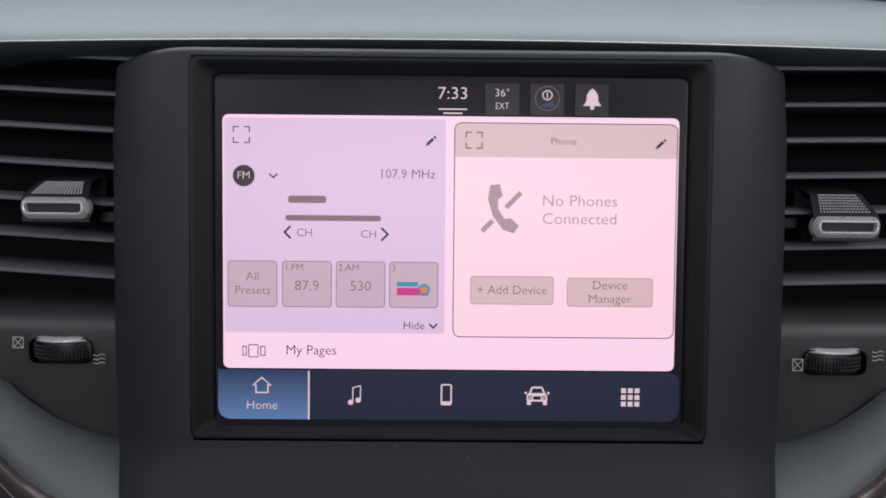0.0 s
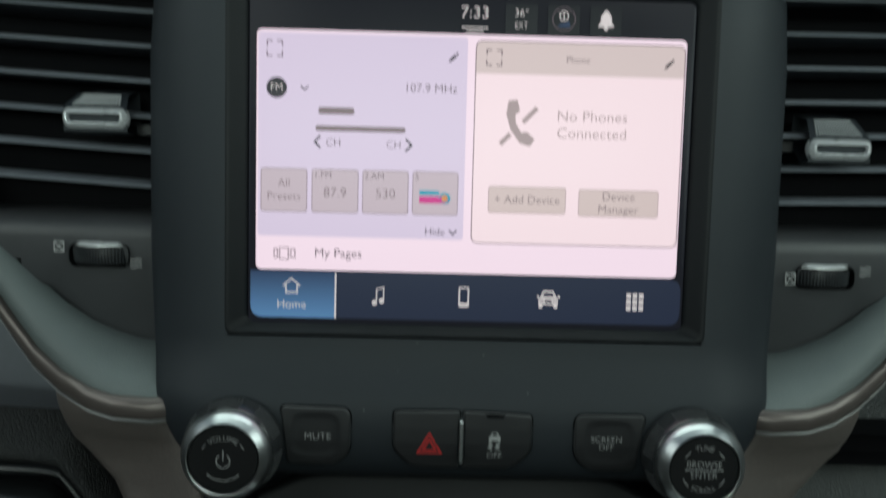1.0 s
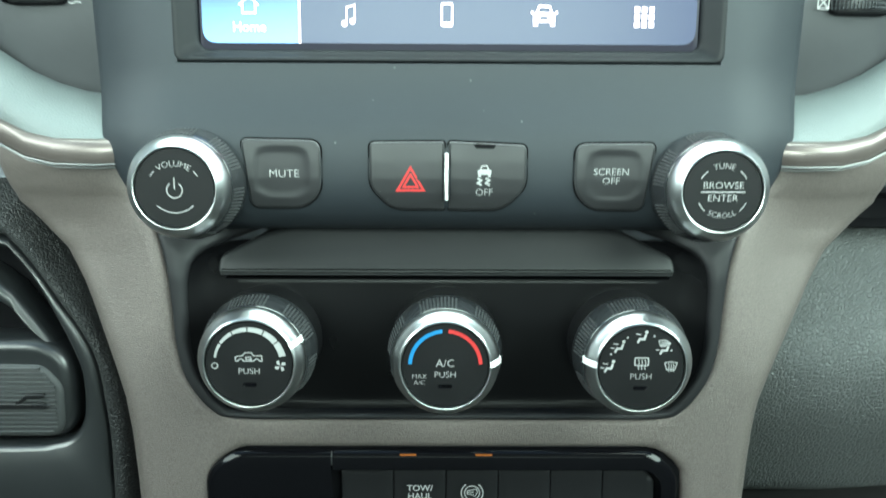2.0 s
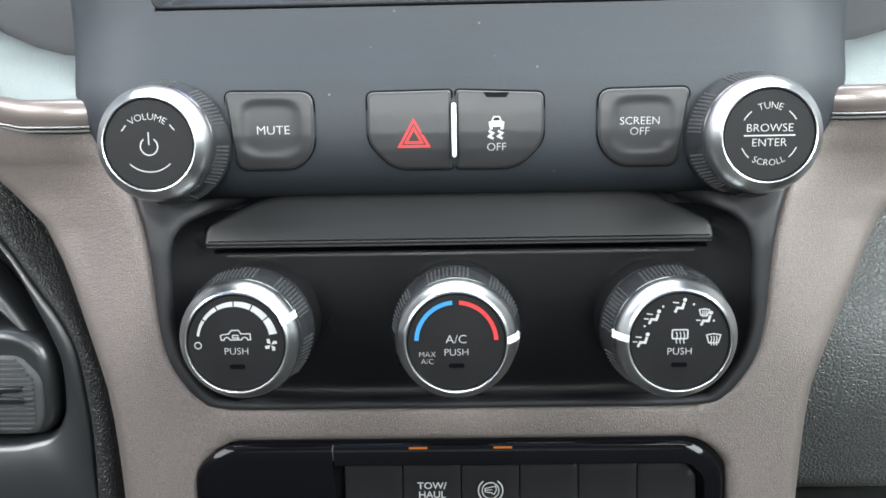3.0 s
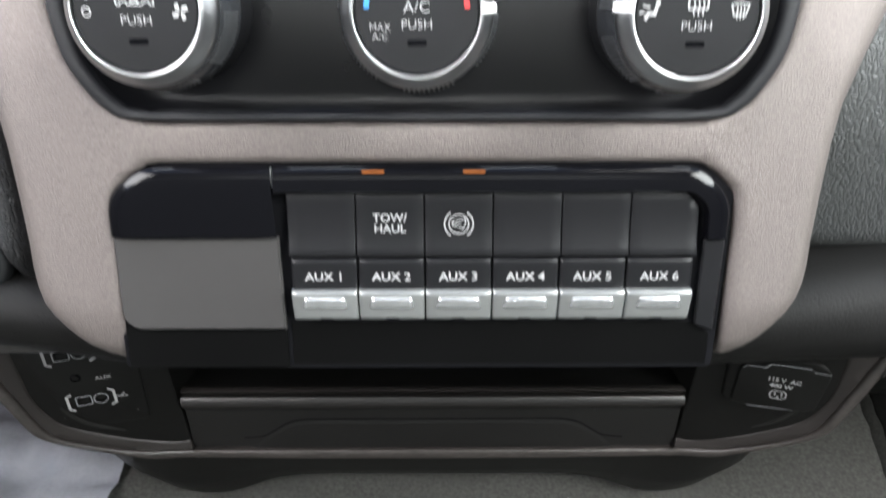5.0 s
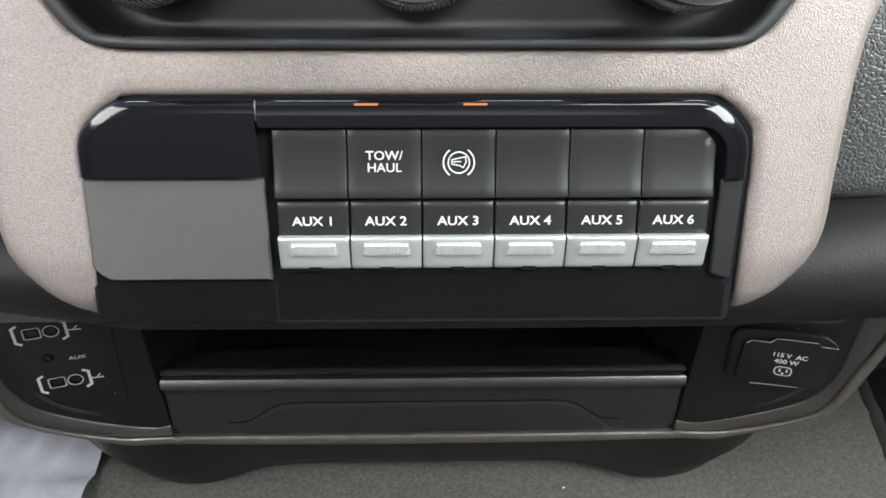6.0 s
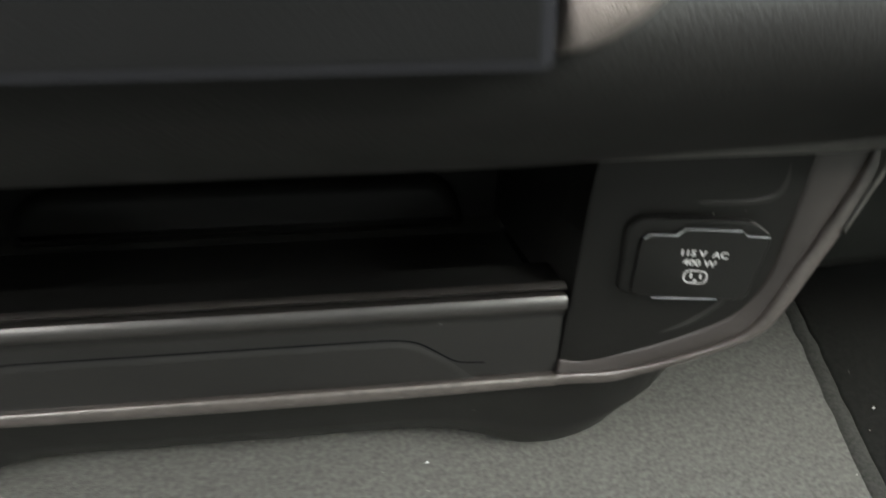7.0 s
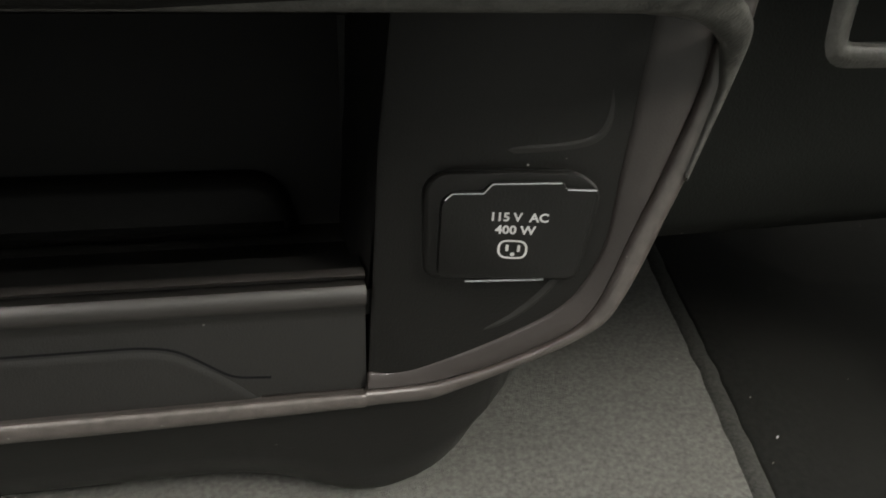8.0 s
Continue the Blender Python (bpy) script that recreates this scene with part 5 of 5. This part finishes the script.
for a, b in zip(smooth_line(FACE_OUT, 4), smooth_line(FACE_IN, 4)):
    a, b = Vector(a), Vector(b)
    u, wide = (b - a).normalized(), (b - a).length
    rows.append([(p.x, y, p.y) for p, y in ((a, 34), (a, 24), (a + u * 0.5, 22.6), (a + u * 1.5, 21.6), (a + u * min(3.5, wide * 0.5), 20.8), (b - u * min(3.2, wide * 0.45), 20.9), (b - u * 1.6, 21.9), (b - u * 0.5, 24), (b, 27), (b, 42))])
part("panel_face", sheet(rows), POD_SATIN, pod, "smooth satin face with a rounded rim", sharp=60)
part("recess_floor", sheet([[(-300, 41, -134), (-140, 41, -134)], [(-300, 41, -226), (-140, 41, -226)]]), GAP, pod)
step_top = [(-300, -150), (-200, -150), (-179, -156.8), (-172.7, -163.5), (-163, -177), (-160, -181)]
step_low = [(-300, -158), (-205, -158), (-180, -163.5), (-171.5, -173), (-166, -178.5), (-162, -182)]
part("inner_step", sheet([[(ax + (bx - ax) * q, y, az + (bz - az) * q) for q, y in ((-0.3, 40), (0, 30), (0.3, 27.5), (0.8, 26.6), (1, 27.6), (1.1, 40))] for (ax, az), (bx, bz) in zip(smooth_line(step_top, 3), smooth_line(step_low, 3))]), POD_SATIN, pod, "slanting inner step", sharp=60)
part("pad_housing", slab(fillet([(-300, -178), (-164, -178.4), (-153.6, -185), (-151.8, -196), (-152.6, -213), (-157, -220.6), (-300, -221.4)], [2, 6, 6, 6, 6, 6, 2], 4), [(0, 41), (0, 28), (0.6, 26), (2, 24.2), (4, 23.4), (5, 23.6)]), POD_SATIN, pod, "satin housing round the switch pad", sharp=60)
pedal = thing("ribbed_switch", (-180, 24, -219), "grey ribbed rubber switch pad with vehicle symbol", "switch")
pad_line = fillet([(-216, -219), (-159.5, -219), (-156, -213.5), (-155.6, -197.5), (-163, -188.8), (-216, -188)], [2, 4, 4, 4, 4, 2])
part("pad", slab(pad_line, [(0, 30), (0, 23.2), (0.7, 22.3), (1.6, 22)]), RUBBER, pedal)
for k in range(15):
    z = -217 + 1.9 * k
    right = -158.4 - 2 * (k == 0) - max(0, z + 198) * 0.75
    part("rib", slab(rect(-214, right, z, z + 0.95, 0.3, 1), [(0, 22.4), (0.05, 21.4), (0.25, 21.1)]), RUBBER, pedal)
part("symbol", join(slab(fillet([(-184, -206.8), (-163.2, -206.8), (-160.6, -205.4), (-163.2, -204.4), (-184, -204.2)], 0.6, 2), [(0, 22.4), (0, 20.9), (0.4, 20.6)]),
                    slab(fillet([(-175, -204.6), (-170.4, -200.4), (-162.6, -200.2), (-162.6, -202), (-169.6, -202.2), (-172.4, -204.6)], 0.5, 2), [(0, 22.4), (0, 20.9), (0.4, 20.6)])), BLACK_SMOOTH, pedal, "raised vehicle symbol")


# ---- lower console: bin, drawer front, sockets ----
def low_y(x, z):
    a = abs(x) - 143
    return 176 - 0.45 * (0 if a < -12 else a if a > 12 else (a + 12) ** 2 / 48) - 0.27 * (z + 386)


lower = thing("lower_console", (0, 190, -428), "black plastic lower console with an open bin", "console")
for sign in (1, -1):
    flip = (lambda s: s) if sign > 0 else mirrored
    wing = fillet([(143.6, -422.5), (162, -419), (177, -411), (194, -399), (204, -383), (210, -367), (217, -335), (221, -296), (151, -296), (147, -340)], [3, 6, 6, 8, 8, 10, 10, 4, 3, 4], 4)
    part("wing_panel", flip(slab(wing, [(0, 30), (0, 0.6), (0.8, 0)], sink=low_y)), LOWER, lower, sharp=40)
    part("side_wall", flip(sheet([[(x, y, z) for y in (low_y(148, z) + 1, 260, 345)] for x, z in ((151, -290), (149, -330), (146, -360), (143, -392))])), BIN, lower)
LINE = [(0, -433), (75, -432.5), (135, -431), (142.9, -429.8), (143.7, -429.65), (150, -428.5), (163, -425.3), (174, -419), (184, -412.6), (194, -406), (203, -399.6), (211, -392), (214.5, -384.5), (218, -373), (221.5, -359), (225, -345), (228.5, -331), (231, -317), (232.5, -294)]
GROOVE = [(0, -424.4), (75, -424.4), (135, -424), (142.9, -422.9), (143.7, -422.8), (150, -421.8), (163, -418.5), (171, -415), (178.5, -411.3), (186.5, -406.5), (194, -401.6), (203, -394.4), (207.5, -387), (210.5, -377), (213, -366.5), (216.5, -354), (220.8, -336.5), (223.8, -321.5), (226, -294)]
LINER = [(0, -423.8), (75, -423.8), (135, -423.4), (142.9, -422.6), (143.7, -416.4), (149, -416), (157, -413.6), (164.5, -410), (171.5, -406.3), (179, -402), (187, -396.8), (195.5, -390.5), (201.5, -384), (206, -374), (208.3, -364), (208.8, -351), (209.6, -336), (210.4, -319), (212, -294)]


def rim_rows(section):
    """Rows along the rim: s from 0 to 1 runs over the outer band, from 0 to -1 over the inner liner; d is the depth behind the console's face."""
    rows = []
    for (ax, az), (bx, bz), (cx, cz) in zip(smooth_line(LINE, 4), smooth_line(GROOVE, 4), smooth_line(LINER, 4)):
        row = []
        for s, d in section:
            (x, z) = (bx + (ax - bx) * s, bz + (az - bz) * s) if s >= 0 else (bx + (bx - cx) * s, bz + (bz - cz) * s)
            row.append((x, low_y(x, z) + d, z))
        rows.append(row)
    return [[(-x, y, z) for x, y, z in row] for row in reversed(rows[1:])] + rows


CORNER_IN = [(0, 76, -309.2), (120, 76, -309.3), (180, 76, -309.4), (188.1, 77, -309.5), (194.1, 79, -309.8), (199.2, 82, -310.2), (204.8, 87, -310.9), (210.9, 93, -312.3), (216.2, 99.5, -313.9), (220.9, 106, -315.9), (223.9, 111, -318.4), (225.8, 115.2, -322.4), (225.8, 117.8, -327.1), (224.6, 120.8, -334), (222.6, 125.4, -346)]
CORNER_OUT = [(0, 71, -302), (120, 71, -302.2), (177.6, 71, -302.6), (186.7, 71.5, -302.9), (194.8, 74, -303.2), (203.4, 79, -304.3), (211.4, 85, -305.7), (217.9, 92, -307.8), (222.4, 98, -310.1), (225.8, 104, -312.2), (228.1, 109, -314.5), (229.1, 113.5, -318.5), (228.7, 117, -324.4), (227.2, 121.5, -334.1), (224, 126.6, -347.9)]
corner_rows = []
for a, b in zip(smooth_line(CORNER_IN, 3), smooth_line(CORNER_OUT, 3)):
    a, b = Vector(a), Vector(b)
    mid = lambda s, dy: tuple(a.lerp(b, s) + Vector((0, dy, 0)))
    corner_rows.append([mid(0.5, 9), mid(0.12, 4), mid(0.02, 1.6), mid(0.05, 0.5), mid(0.16, -0.4), mid(0.4, -0.9), mid(0.7, -0.8), mid(0.92, 0), mid(1.0, 1.2), mid(1.03, 16)])
for sign in (1, -1):
    flip = (lambda s: s) if sign > 0 else mirrored
    part("rim_corner", flip(sheet(corner_rows)), LIP_EDGE, lower, "worn rounded edge of the lip, highlight in its pale colour", sharp=60)
part("ring_edge", sheet(rim_rows(((0.02, 1.5), (0.05, -2.0), (0.12, -2.9), (0.3, -3.4), (0.6, -3.4), (0.82, -2.8), (0.95, -1.4), (1.0, 0.6), (1.0, 34)))), EDGE, lower, "scuffed rounded rim, highlight in its pale colour", sharp=60)
part("ring_liner", sheet(rim_rows(((-1.0, 1.5), (-0.96, -0.2), (-0.8, -0.9), (-0.45, -1.4), (-0.1, -2.2), (-0.03, -1.6), (-0.02, 1.5), (0.03, 1.5)))), LINER_SATIN, lower, "smooth brownish inner liner", sharp=60)


def bead(path, r, lift=0.0):
    """A soft raised line on the console's face that fades out at both ends."""
    line, rows = smooth_line(path, 6), []
    for k, (x, z) in enumerate(line):
        a, b = Vector(line[max(0, k - 1)]), Vector(line[min(len(line) - 1, k + 1)])
        side = Vector((-(b - a).y, (b - a).x)).normalized()
        grow = min(1, 4.0 * k / len(line), 4.0 * (len(line) - 1 - k) / len(line)) + 0.02
        rows.append([(x + side.x * r * q, low_y(x, z) - lift + 0.25 - (r * h + 0.25) * grow, z + side.y * r * q) for q, h in ((-1.6, 0), (-1.0, 0.25), (-0.4, 0.55), (0.1, 0.62), (0.5, 0.45), (0.9, 0.15), (1.2, 0))])
    return sheet(rows)


for sign in (1, -1):
    flip = (lambda s: s) if sign > 0 else mirrored
    # Raised lines whose paler colour carries the soft highlights on the wing.
    part("embossed_line", flip(bead([(174, -340.2), (184, -339.6), (195, -338.6), (202.6, -336.4), (205.2, -332), (205.8, -324)], 1.0)), EMBOSS_LIT, lower, sharp=80)
    part("embossed_line", flip(bead([(199, -375.5), (195.7, -381.2), (189.5, -389.2), (182, -395.2), (169, -402)], 1.0)), EMBOSS_LIT, lower, sharp=80)
part("bin_back", sheet([[(x, y, z) for y, z in ((330, -290), (332, -360), (330, -394), (322, -402), (240, -402), (182, -396), (176, -386))] for x in (-146, -120, 0, 120, 146)]), BIN, lower, "dark inside of the bin", sharp=40)
part("bin_roof", box(-160, 160, 60, 340, -292, -288), BIN, lower)
part("bin_bump", slab(fillet([(-124, -396), (124, -396), (118, -374), (106, -365), (-106, -365), (-118, -374)], 8), [(0, 328), (0, 316), (3, 311), (8, 309)]), BIN, lower, sharp=50)

drawer = thing("drawer_front", (0, 180, -424), "black plastic drawer front with a rounded top rail", "drawer")
rail = [(30, -381), (6, -380.5), (2, -379), (-1, -379), (-2.5, -380.5), (-1.2, -381.8), (3.5, -382.4), (3.5, -383.2), (-3.0, -383.6), (-4.4, -386), (-4, -388.5), (-2, -391), (-0.4, -393.4), (0, -395), (0, -396), (0, -422.6), (0, -423.2), (20, -423.4)]
across = (-143, -142, -70, 0, 70, 142, 143)
part("rail", sheet([[(x, (low_y(0, z) if z < -390 else 176) + d, z) for d, z in rail[2:12]] for x in across]), RAIL, drawer, "smooth rounded top rail", sharp=50)
part("ledge", sheet([[(x, 176 + d, z) for d, z in rail[:3]] for x in across]), BIN, drawer, sharp=50)
part("front", sheet([[(x, (low_y(0, z) if z < -390 else 176) + d, z) for d, z in rail[11:]] for x in across]), DRAWER, drawer, sharp=50)
dent = [(-113, -428), (113, -428), (100, -415.5), (84, -404), (74, -402), (-74, -402), (-84, -404), (-100, -415.5)]
part("raised_field", slab(fillet(dent, [2, 2, 4, 8, 8, 8, 8, 4]), [(0, 2), (0.2, 0.2), (1.2, -0.15), (2.4, -0.45), (3.2, -0.55), (3.8, -0.55)], sink=low_y), DRAWER, drawer, "raised lower field", sharp=60)
# The groove's shade, painted as a flat dark stroke on the drawer face.
part("groove_shade", stroke(fillet([(-112, -416), (-100, -415), (-84, -403.2), (-74, -401.4), (74, -401.4), (84, -403.2), (100, -415), (112, -416)], [0, 4, 8, 8, 8, 8, 4, 0]), 0.9, lambda x, z: low_y(x, z) - 0.12), GAP, drawer, "flat dark line for the shade of the groove over the field")

lid = thing("outlet_cover", (185, 150, -380), "black hinged power outlet cover with white lettering", "outlet")
lid_line = fillet([(160.6, -378.8), (200.6, -377.2), (203.6, -351), (198, -346.4), (185, -346.2), (163.5, -347.2), (159.8, -351)], [3, 3, 3, 2, 1, 3, 3], 4)
part("housing", slab(inset(lid_line, -0.8), [(0, 6), (0, -3.2), (0.8, -4.2), (1.6, -4.4)], sink=low_y), LOWER, lid, sharp=30)
part("cover", slab(fillet([(163.0, -378.6), (199.4, -376.8), (202.4, -350.2), (194.8, -350.2), (194.0, -348.2), (176.4, -349), (174.2, -351.8), (166, -352), (163.4, -355)], [3, 3, 1, .8, .8, .8, .8, 2, 2], 3),
                   [(0, -3), (0, -6.0), (0.15, -6.4), (0.35, -6.6)], sink=low_y), LOWER, lid, "black hinged lid", sharp=30)
lift = lambda d: (lambda x, z: low_y(x, z) - d)
# Pale strokes paint the light caught by the lid's upper edge.
part("lit_edge", join(stroke([(164.2, -354.4), (166.2, -352.4), (174.2, -352.1), (176.4, -349.3), (193.4, -348.6)], 0.4, lift(6.75)), stroke([(195, -350.4), (202, -350.4)], 0.4, lift(6.75))), GREY_PRINT, lid, "painted highlight along the lid's upper edge")
part("hinge_line", stroke([(171, -379.8), (192, -377.8)], 0.6, lift(4.9)), GREY_PRINT, lid)
part("lettering", join(words("115 V  AC", 183.6, -358.8, lift(6.85), 2.4, 1.0, 0.1), words("400 W", 182.9, -362.6, lift(6.85), 2.4, 1.05, 0.1)), PRINT, lid)
part("symbol", join(stroke(fillet([(179.0, -371.0), (186.2, -371.0), (186.2, -365.8), (179.0, -365.8)], 2.4), 0.55, lift(6.85), True), stroke([(181.2, -367.0), (181.2, -369.0)], 0.7, lift(6.85)),
                    stroke([(184.2, -367.0), (184.2, -369.0)], 0.7, lift(6.85)), flat(ring_of(182.7, -369.9, 0.6, 10), lift(6.85))), PRINT, lid)

ports = thing("media_ports", (-190, 150, -386), "black media port panel with white bracket marks", "media port")
part("port_plate", slab(fillet([(-160, -394), (-182, -392), (-196, -376), (-204, -350), (-206, -334), (-158, -334)], [3, 5, 5, 5, 4, 3]), [(0, 4), (0, -1.0), (0.6, -1.4)], sink=low_y), LOWER, ports)
for cx, cz in ((-182, -373), (-185.5, -342)):
    part("usb_port", slab(rect(cx - 7.2, cx - 1.2, cz - 2.4, cz + 2.6, 0.6, 2), [(0, -1.2), (0.6, -2.0), (1.0, 1)], sink=low_y), GAP, ports)
    part("contact", flat(rect(cx - 5.6, cx - 2.8, cz - 1.2, cz + 0.8), lift(0.8)), BRASS, ports)
    part("usb_port", slab(ring_of(cx + 3.4, cz, 2.8, 16), [(0, -1.2), (0.6, -2.0), (1.2, 1)], sink=low_y), GAP, ports)
    part("contact", flat(ring_of(cx + 3.4, cz, 1.0, 10), lift(0.8)), BRASS, ports)
    part("bracket_mark", join(stroke([(cx - 9, cz + 5.6), (cx - 11.2, cz + 4.2), (cx - 11.2, cz - 4), (cx - 9, cz - 5.4)], 1.2, lift(2.2)), stroke([(cx + 7.2, cz + 5.4), (cx + 9.6, cz + 4), (cx + 9.6, cz - 4.2), (cx + 7.2, cz - 5.6)], 1.2, lift(2.2)),
                              stroke([(cx + 9.8, cz - 0.6), (cx + 15.4, cz - 1.2)], 0.7, lift(2.2)), stroke([(cx + 12.4, cz - 0.8), (cx + 14.2, cz + 1.2)], 0.6, lift(2.2))), PRINT, ports)
for cx, cz in ((-182, -373), (-185.5, -342)):
    part("port_rim", join(stroke(rect(cx - 7.6, cx - 0.8, cz - 2.8, cz + 3.0, 0.8, 2), 0.5, lift(2.15), True), stroke(ring_of(cx + 3.4, cz, 3.2, 18), 0.5, lift(2.15), True)), GREY_PRINT, ports, "pale port outlines")
part("jack", slab(ring_of(-187, -357.5, 2.6, 18), [(0, -1.2), (0.8, -2.4), (1.4, 1)], sink=low_y), GAP, ports)
part("lettering", words("AUX", -175, -359.6, lift(2.2), 2.0, 1.2, 0.05), PRINT, ports)

bracket = []
for x in range(-215, 216, 5):
    a = abs(x)
    foot = float(np.interp(a, [0, 80, 97, 112, 125, 138, 148, 156, 164, 172, 179, 185, 190, 195, 201, 208, 215], [-479.5, -479, -480, -483, -488, -492.5, -492, -489, -484, -477, -468, -457, -443, -427, -409, -395, -385]))
    top = float(np.interp(a, [0, 150, 163, 176, 189, 201, 215], [-427, -426, -422, -414, -405, -394, -372]))
    y0 = low_y(x, top) + 3
    bracket.append([(x, y0, top), (x, y0 + 20, min(top, (top * 0.45 + foot * 0.55))), (x, y0 + 42, min(top, foot + 6)), (x, y0 + 49, min(top, foot + 1.5)), (x, y0 + 53, min(top, foot)), (x, y0 + 76, min(top, foot) + 1), (x, 340, top + 20)])
support = thing("lower_bracket", (0, 240, -490), "black plastic bracket with two rounded feet under the console", "bracket")
for name, rows in (("crossbar", bracket[23:64]), ("foot", bracket[:24]), ("foot", bracket[63:])):
    part(name, sheet(rows), LOWER, support, sharp=60)

# ---- passenger knee panel, floor ----
knee = thing("passenger_knee_panel", (300, 100, -350), "dark plastic panel under the glovebox with a recessed pull", "panel")
part("panel_face", sheet([[(x, y + (x - 226) * 0.10, z) for y, z in ((100, -225), (112, -262), (122, -300), (133, -345), (137, -360), (143, -366), (300, -372))] for x in (224, 230, 240, 260, 320, 420, 560, 720)]), KNEE_PLASTIC, knee, sharp=50)
pull_sink = lambda x, z: (x - 231) * 0.10 - 0.27 * (z + 316)
part("pull_rim", slab(rect(262, 352, -319.5, -250, 9), [(-2, 128), (0, 126.2), (1.5, 124.6), (3, 124), (5, 124.4), (6.5, 126), (7.5, 130), (8.5, 144)], cap=False, sink=pull_sink), LIP_EDGE, knee, "soft paler rim of the pull", sharp=80)
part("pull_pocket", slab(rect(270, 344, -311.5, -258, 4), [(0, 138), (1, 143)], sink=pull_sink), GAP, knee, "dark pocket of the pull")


def world_shape(points, faces):
    """From cab axes (metres) into the stack's own millimetres."""
    back = DASH.inverted()
    return [tuple(1000 * v for v in back @ Vector(p)) for p in points], faces


def crown_of(x):
    return float(np.interp(abs(x), [0, 0.30, 0.36, 0.42, 0.47, 0.52, 0.8], [0, -0.001, -0.006, -0.020, -0.050, -0.075, -0.09]))


def floor_height(x, y):
    return 0.2075 + crown_of(x) + max(0, y - 0.30) * 0.25 + 0.0025 * noise.noise((x * 9, y * 9, 0)) + 0.004 * noise.noise((x * 3, y * 3, 5))


tunnel, nx, ny = [], 60, 70
for j in range(ny + 1):
    row = []
    for i in range(nx + 1):
        x = -0.80 + 1.6 * i / nx
        y = -1.3 + 2.2 * j / ny
        z = floor_height(x, y)
        row.append((x, y, z))
    tunnel.append(row)
solid("floor", world_shape(*sheet(tunnel)), CARPET, "dark grey carpeted floor and transmission tunnel", "carpet", kind="structure", sharp=80)
# Added dark sheet and grey border: the shade where the carpet falls away.
floor_shade = thing("floor_shade", (330, 220, -480), "dark added sheet standing in for the shaded side of the carpet", "floor mat")
shade_rows, border_rows = [], []
for j in range(241):
    y = -0.45 + 1.05 * j / 240
    edge = 0.304 + 0.185 * max(0, y) + 0.006 * noise.noise((y * 6, 3.0, 2.0)) + 0.0012 * noise.noise((y * 70, 1.0, 7.0))
    border_rows.append([(edge + d, y, floor_height(edge + d, y) + h) for d, h in ((0, -0.001), (0.0012, 0.0005), (0.0035, 0.0017), (0.0065, 0.0024), (0.0095, 0.0021), (0.0115, 0.0008))])
    shade_rows.append([(edge + d, y, floor_height(edge + d, y) + h) for d, h in ((0.010, -0.001), (0.011, 0.0014), (0.014, 0.0022), (0.03, 0.004), (0.06, 0.004), (0.10, 0.004), (0.16, 0.004), (0.24, 0.004), (0.40, 0.004))])
part("shade_sheet", world_shape(*sheet(shade_rows)), FLOOR_SHADE, floor_shade, sharp=60)
part("shade_border", world_shape(*sheet(border_rows)), SHADE_BORDER, floor_shade, "dark grey rounded strip grading the shade into the carpet", sharp=80)
for x, y, r in ((0.343, 0.081, 0.0009), (0.091, 0.067, 0.0007)):
    z = floor_height(x, y) + (0.0045 if x > 0.3 else 0.0005)
    pieces = [(x + r * math.cos(a) * q, y + r * math.sin(a * 1.7) * q, z + h) for q, h in ((1.0, 0), (0.7, 0.0008), (0.2, 0.0013)) for a in (0.3, 1.4, 2.2, 3.3, 4.4, 5.5)]
    solid("lint_speck", world_shape(pieces, [(k * 6 + i, k * 6 + (i + 1) % 6, k * 6 + 6 + (i + 1) % 6, k * 6 + 6 + i) for k in (0, 1) for i in range(6)] + [tuple(range(12, 18))]), POINTER, "tiny white speck of lint lying on the floor", "lint", at=world_shape([(x, y, z)], [])[0][0])
film = []
for j in range(91):
    row = []
    for i in range(71):
        x, y = -0.62 + 0.40 * i / 70, 0.02 + 0.5 * j / 90
        base = 0.2075 + crown_of(x) + max(0, y - 0.30) * 0.25
        crease = 0.026 * abs(noise.noise((x * 16, y * 12, 1))) ** 1.3 + 0.008 * abs(noise.noise((x * 44, y * 36, 2)))
        row.append((x, y, base + 0.004 + crease))
    film.append(row)
solid("floor_film", world_shape(*sheet(film)), FILM, "crinkled clear protective film on the driver's floor", "film", sharp=60)

# ---- the cab round the viewer ----
def cab(name, shape, label):
    return solid(name, world_shape(*shape), CABIN, label, "cab", kind="structure")


cab("ceiling", box(-0.93, 0.93, -1.95, -0.62, 1.60, 1.63), "plain grey headliner")
cab("wall_left", join(box(-0.93, -0.90, -1.95, 0.6, -0.1, 0.98), box(-0.93, -0.90, -1.95, -1.05, 0.98, 1.6), box(-0.93, -0.90, 0.22, 0.6, 0.98, 1.12)), "plain door below the side window")
cab("wall_right", join(box(0.90, 0.93, -1.95, 0.6, -0.1, 0.98), box(0.90, 0.93, -1.95, -1.05, 0.98, 1.6), box(0.90, 0.93, 0.22, 0.6, 0.98, 1.12)), "plain door below the side window")
cab("wall_back", box(-0.93, 0.93, -1.05, -0.92, -0.1, 1.04), "plain grey seat-back wall behind the viewer")
cab("wall_rear", join(box(-0.93, 0.93, -1.98, -1.95, -0.1, 1.22), box(-0.93, -0.68, -1.98, -1.95, 1.22, 1.6), box(0.68, 0.93, -1.98, -1.95, 1.22, 1.6)), "plain cab back wall below the rear window")
cab("wall_front", box(-0.93, 0.93, 0.62, 0.65, -0.1, 0.85), "plain bulkhead under the dash")
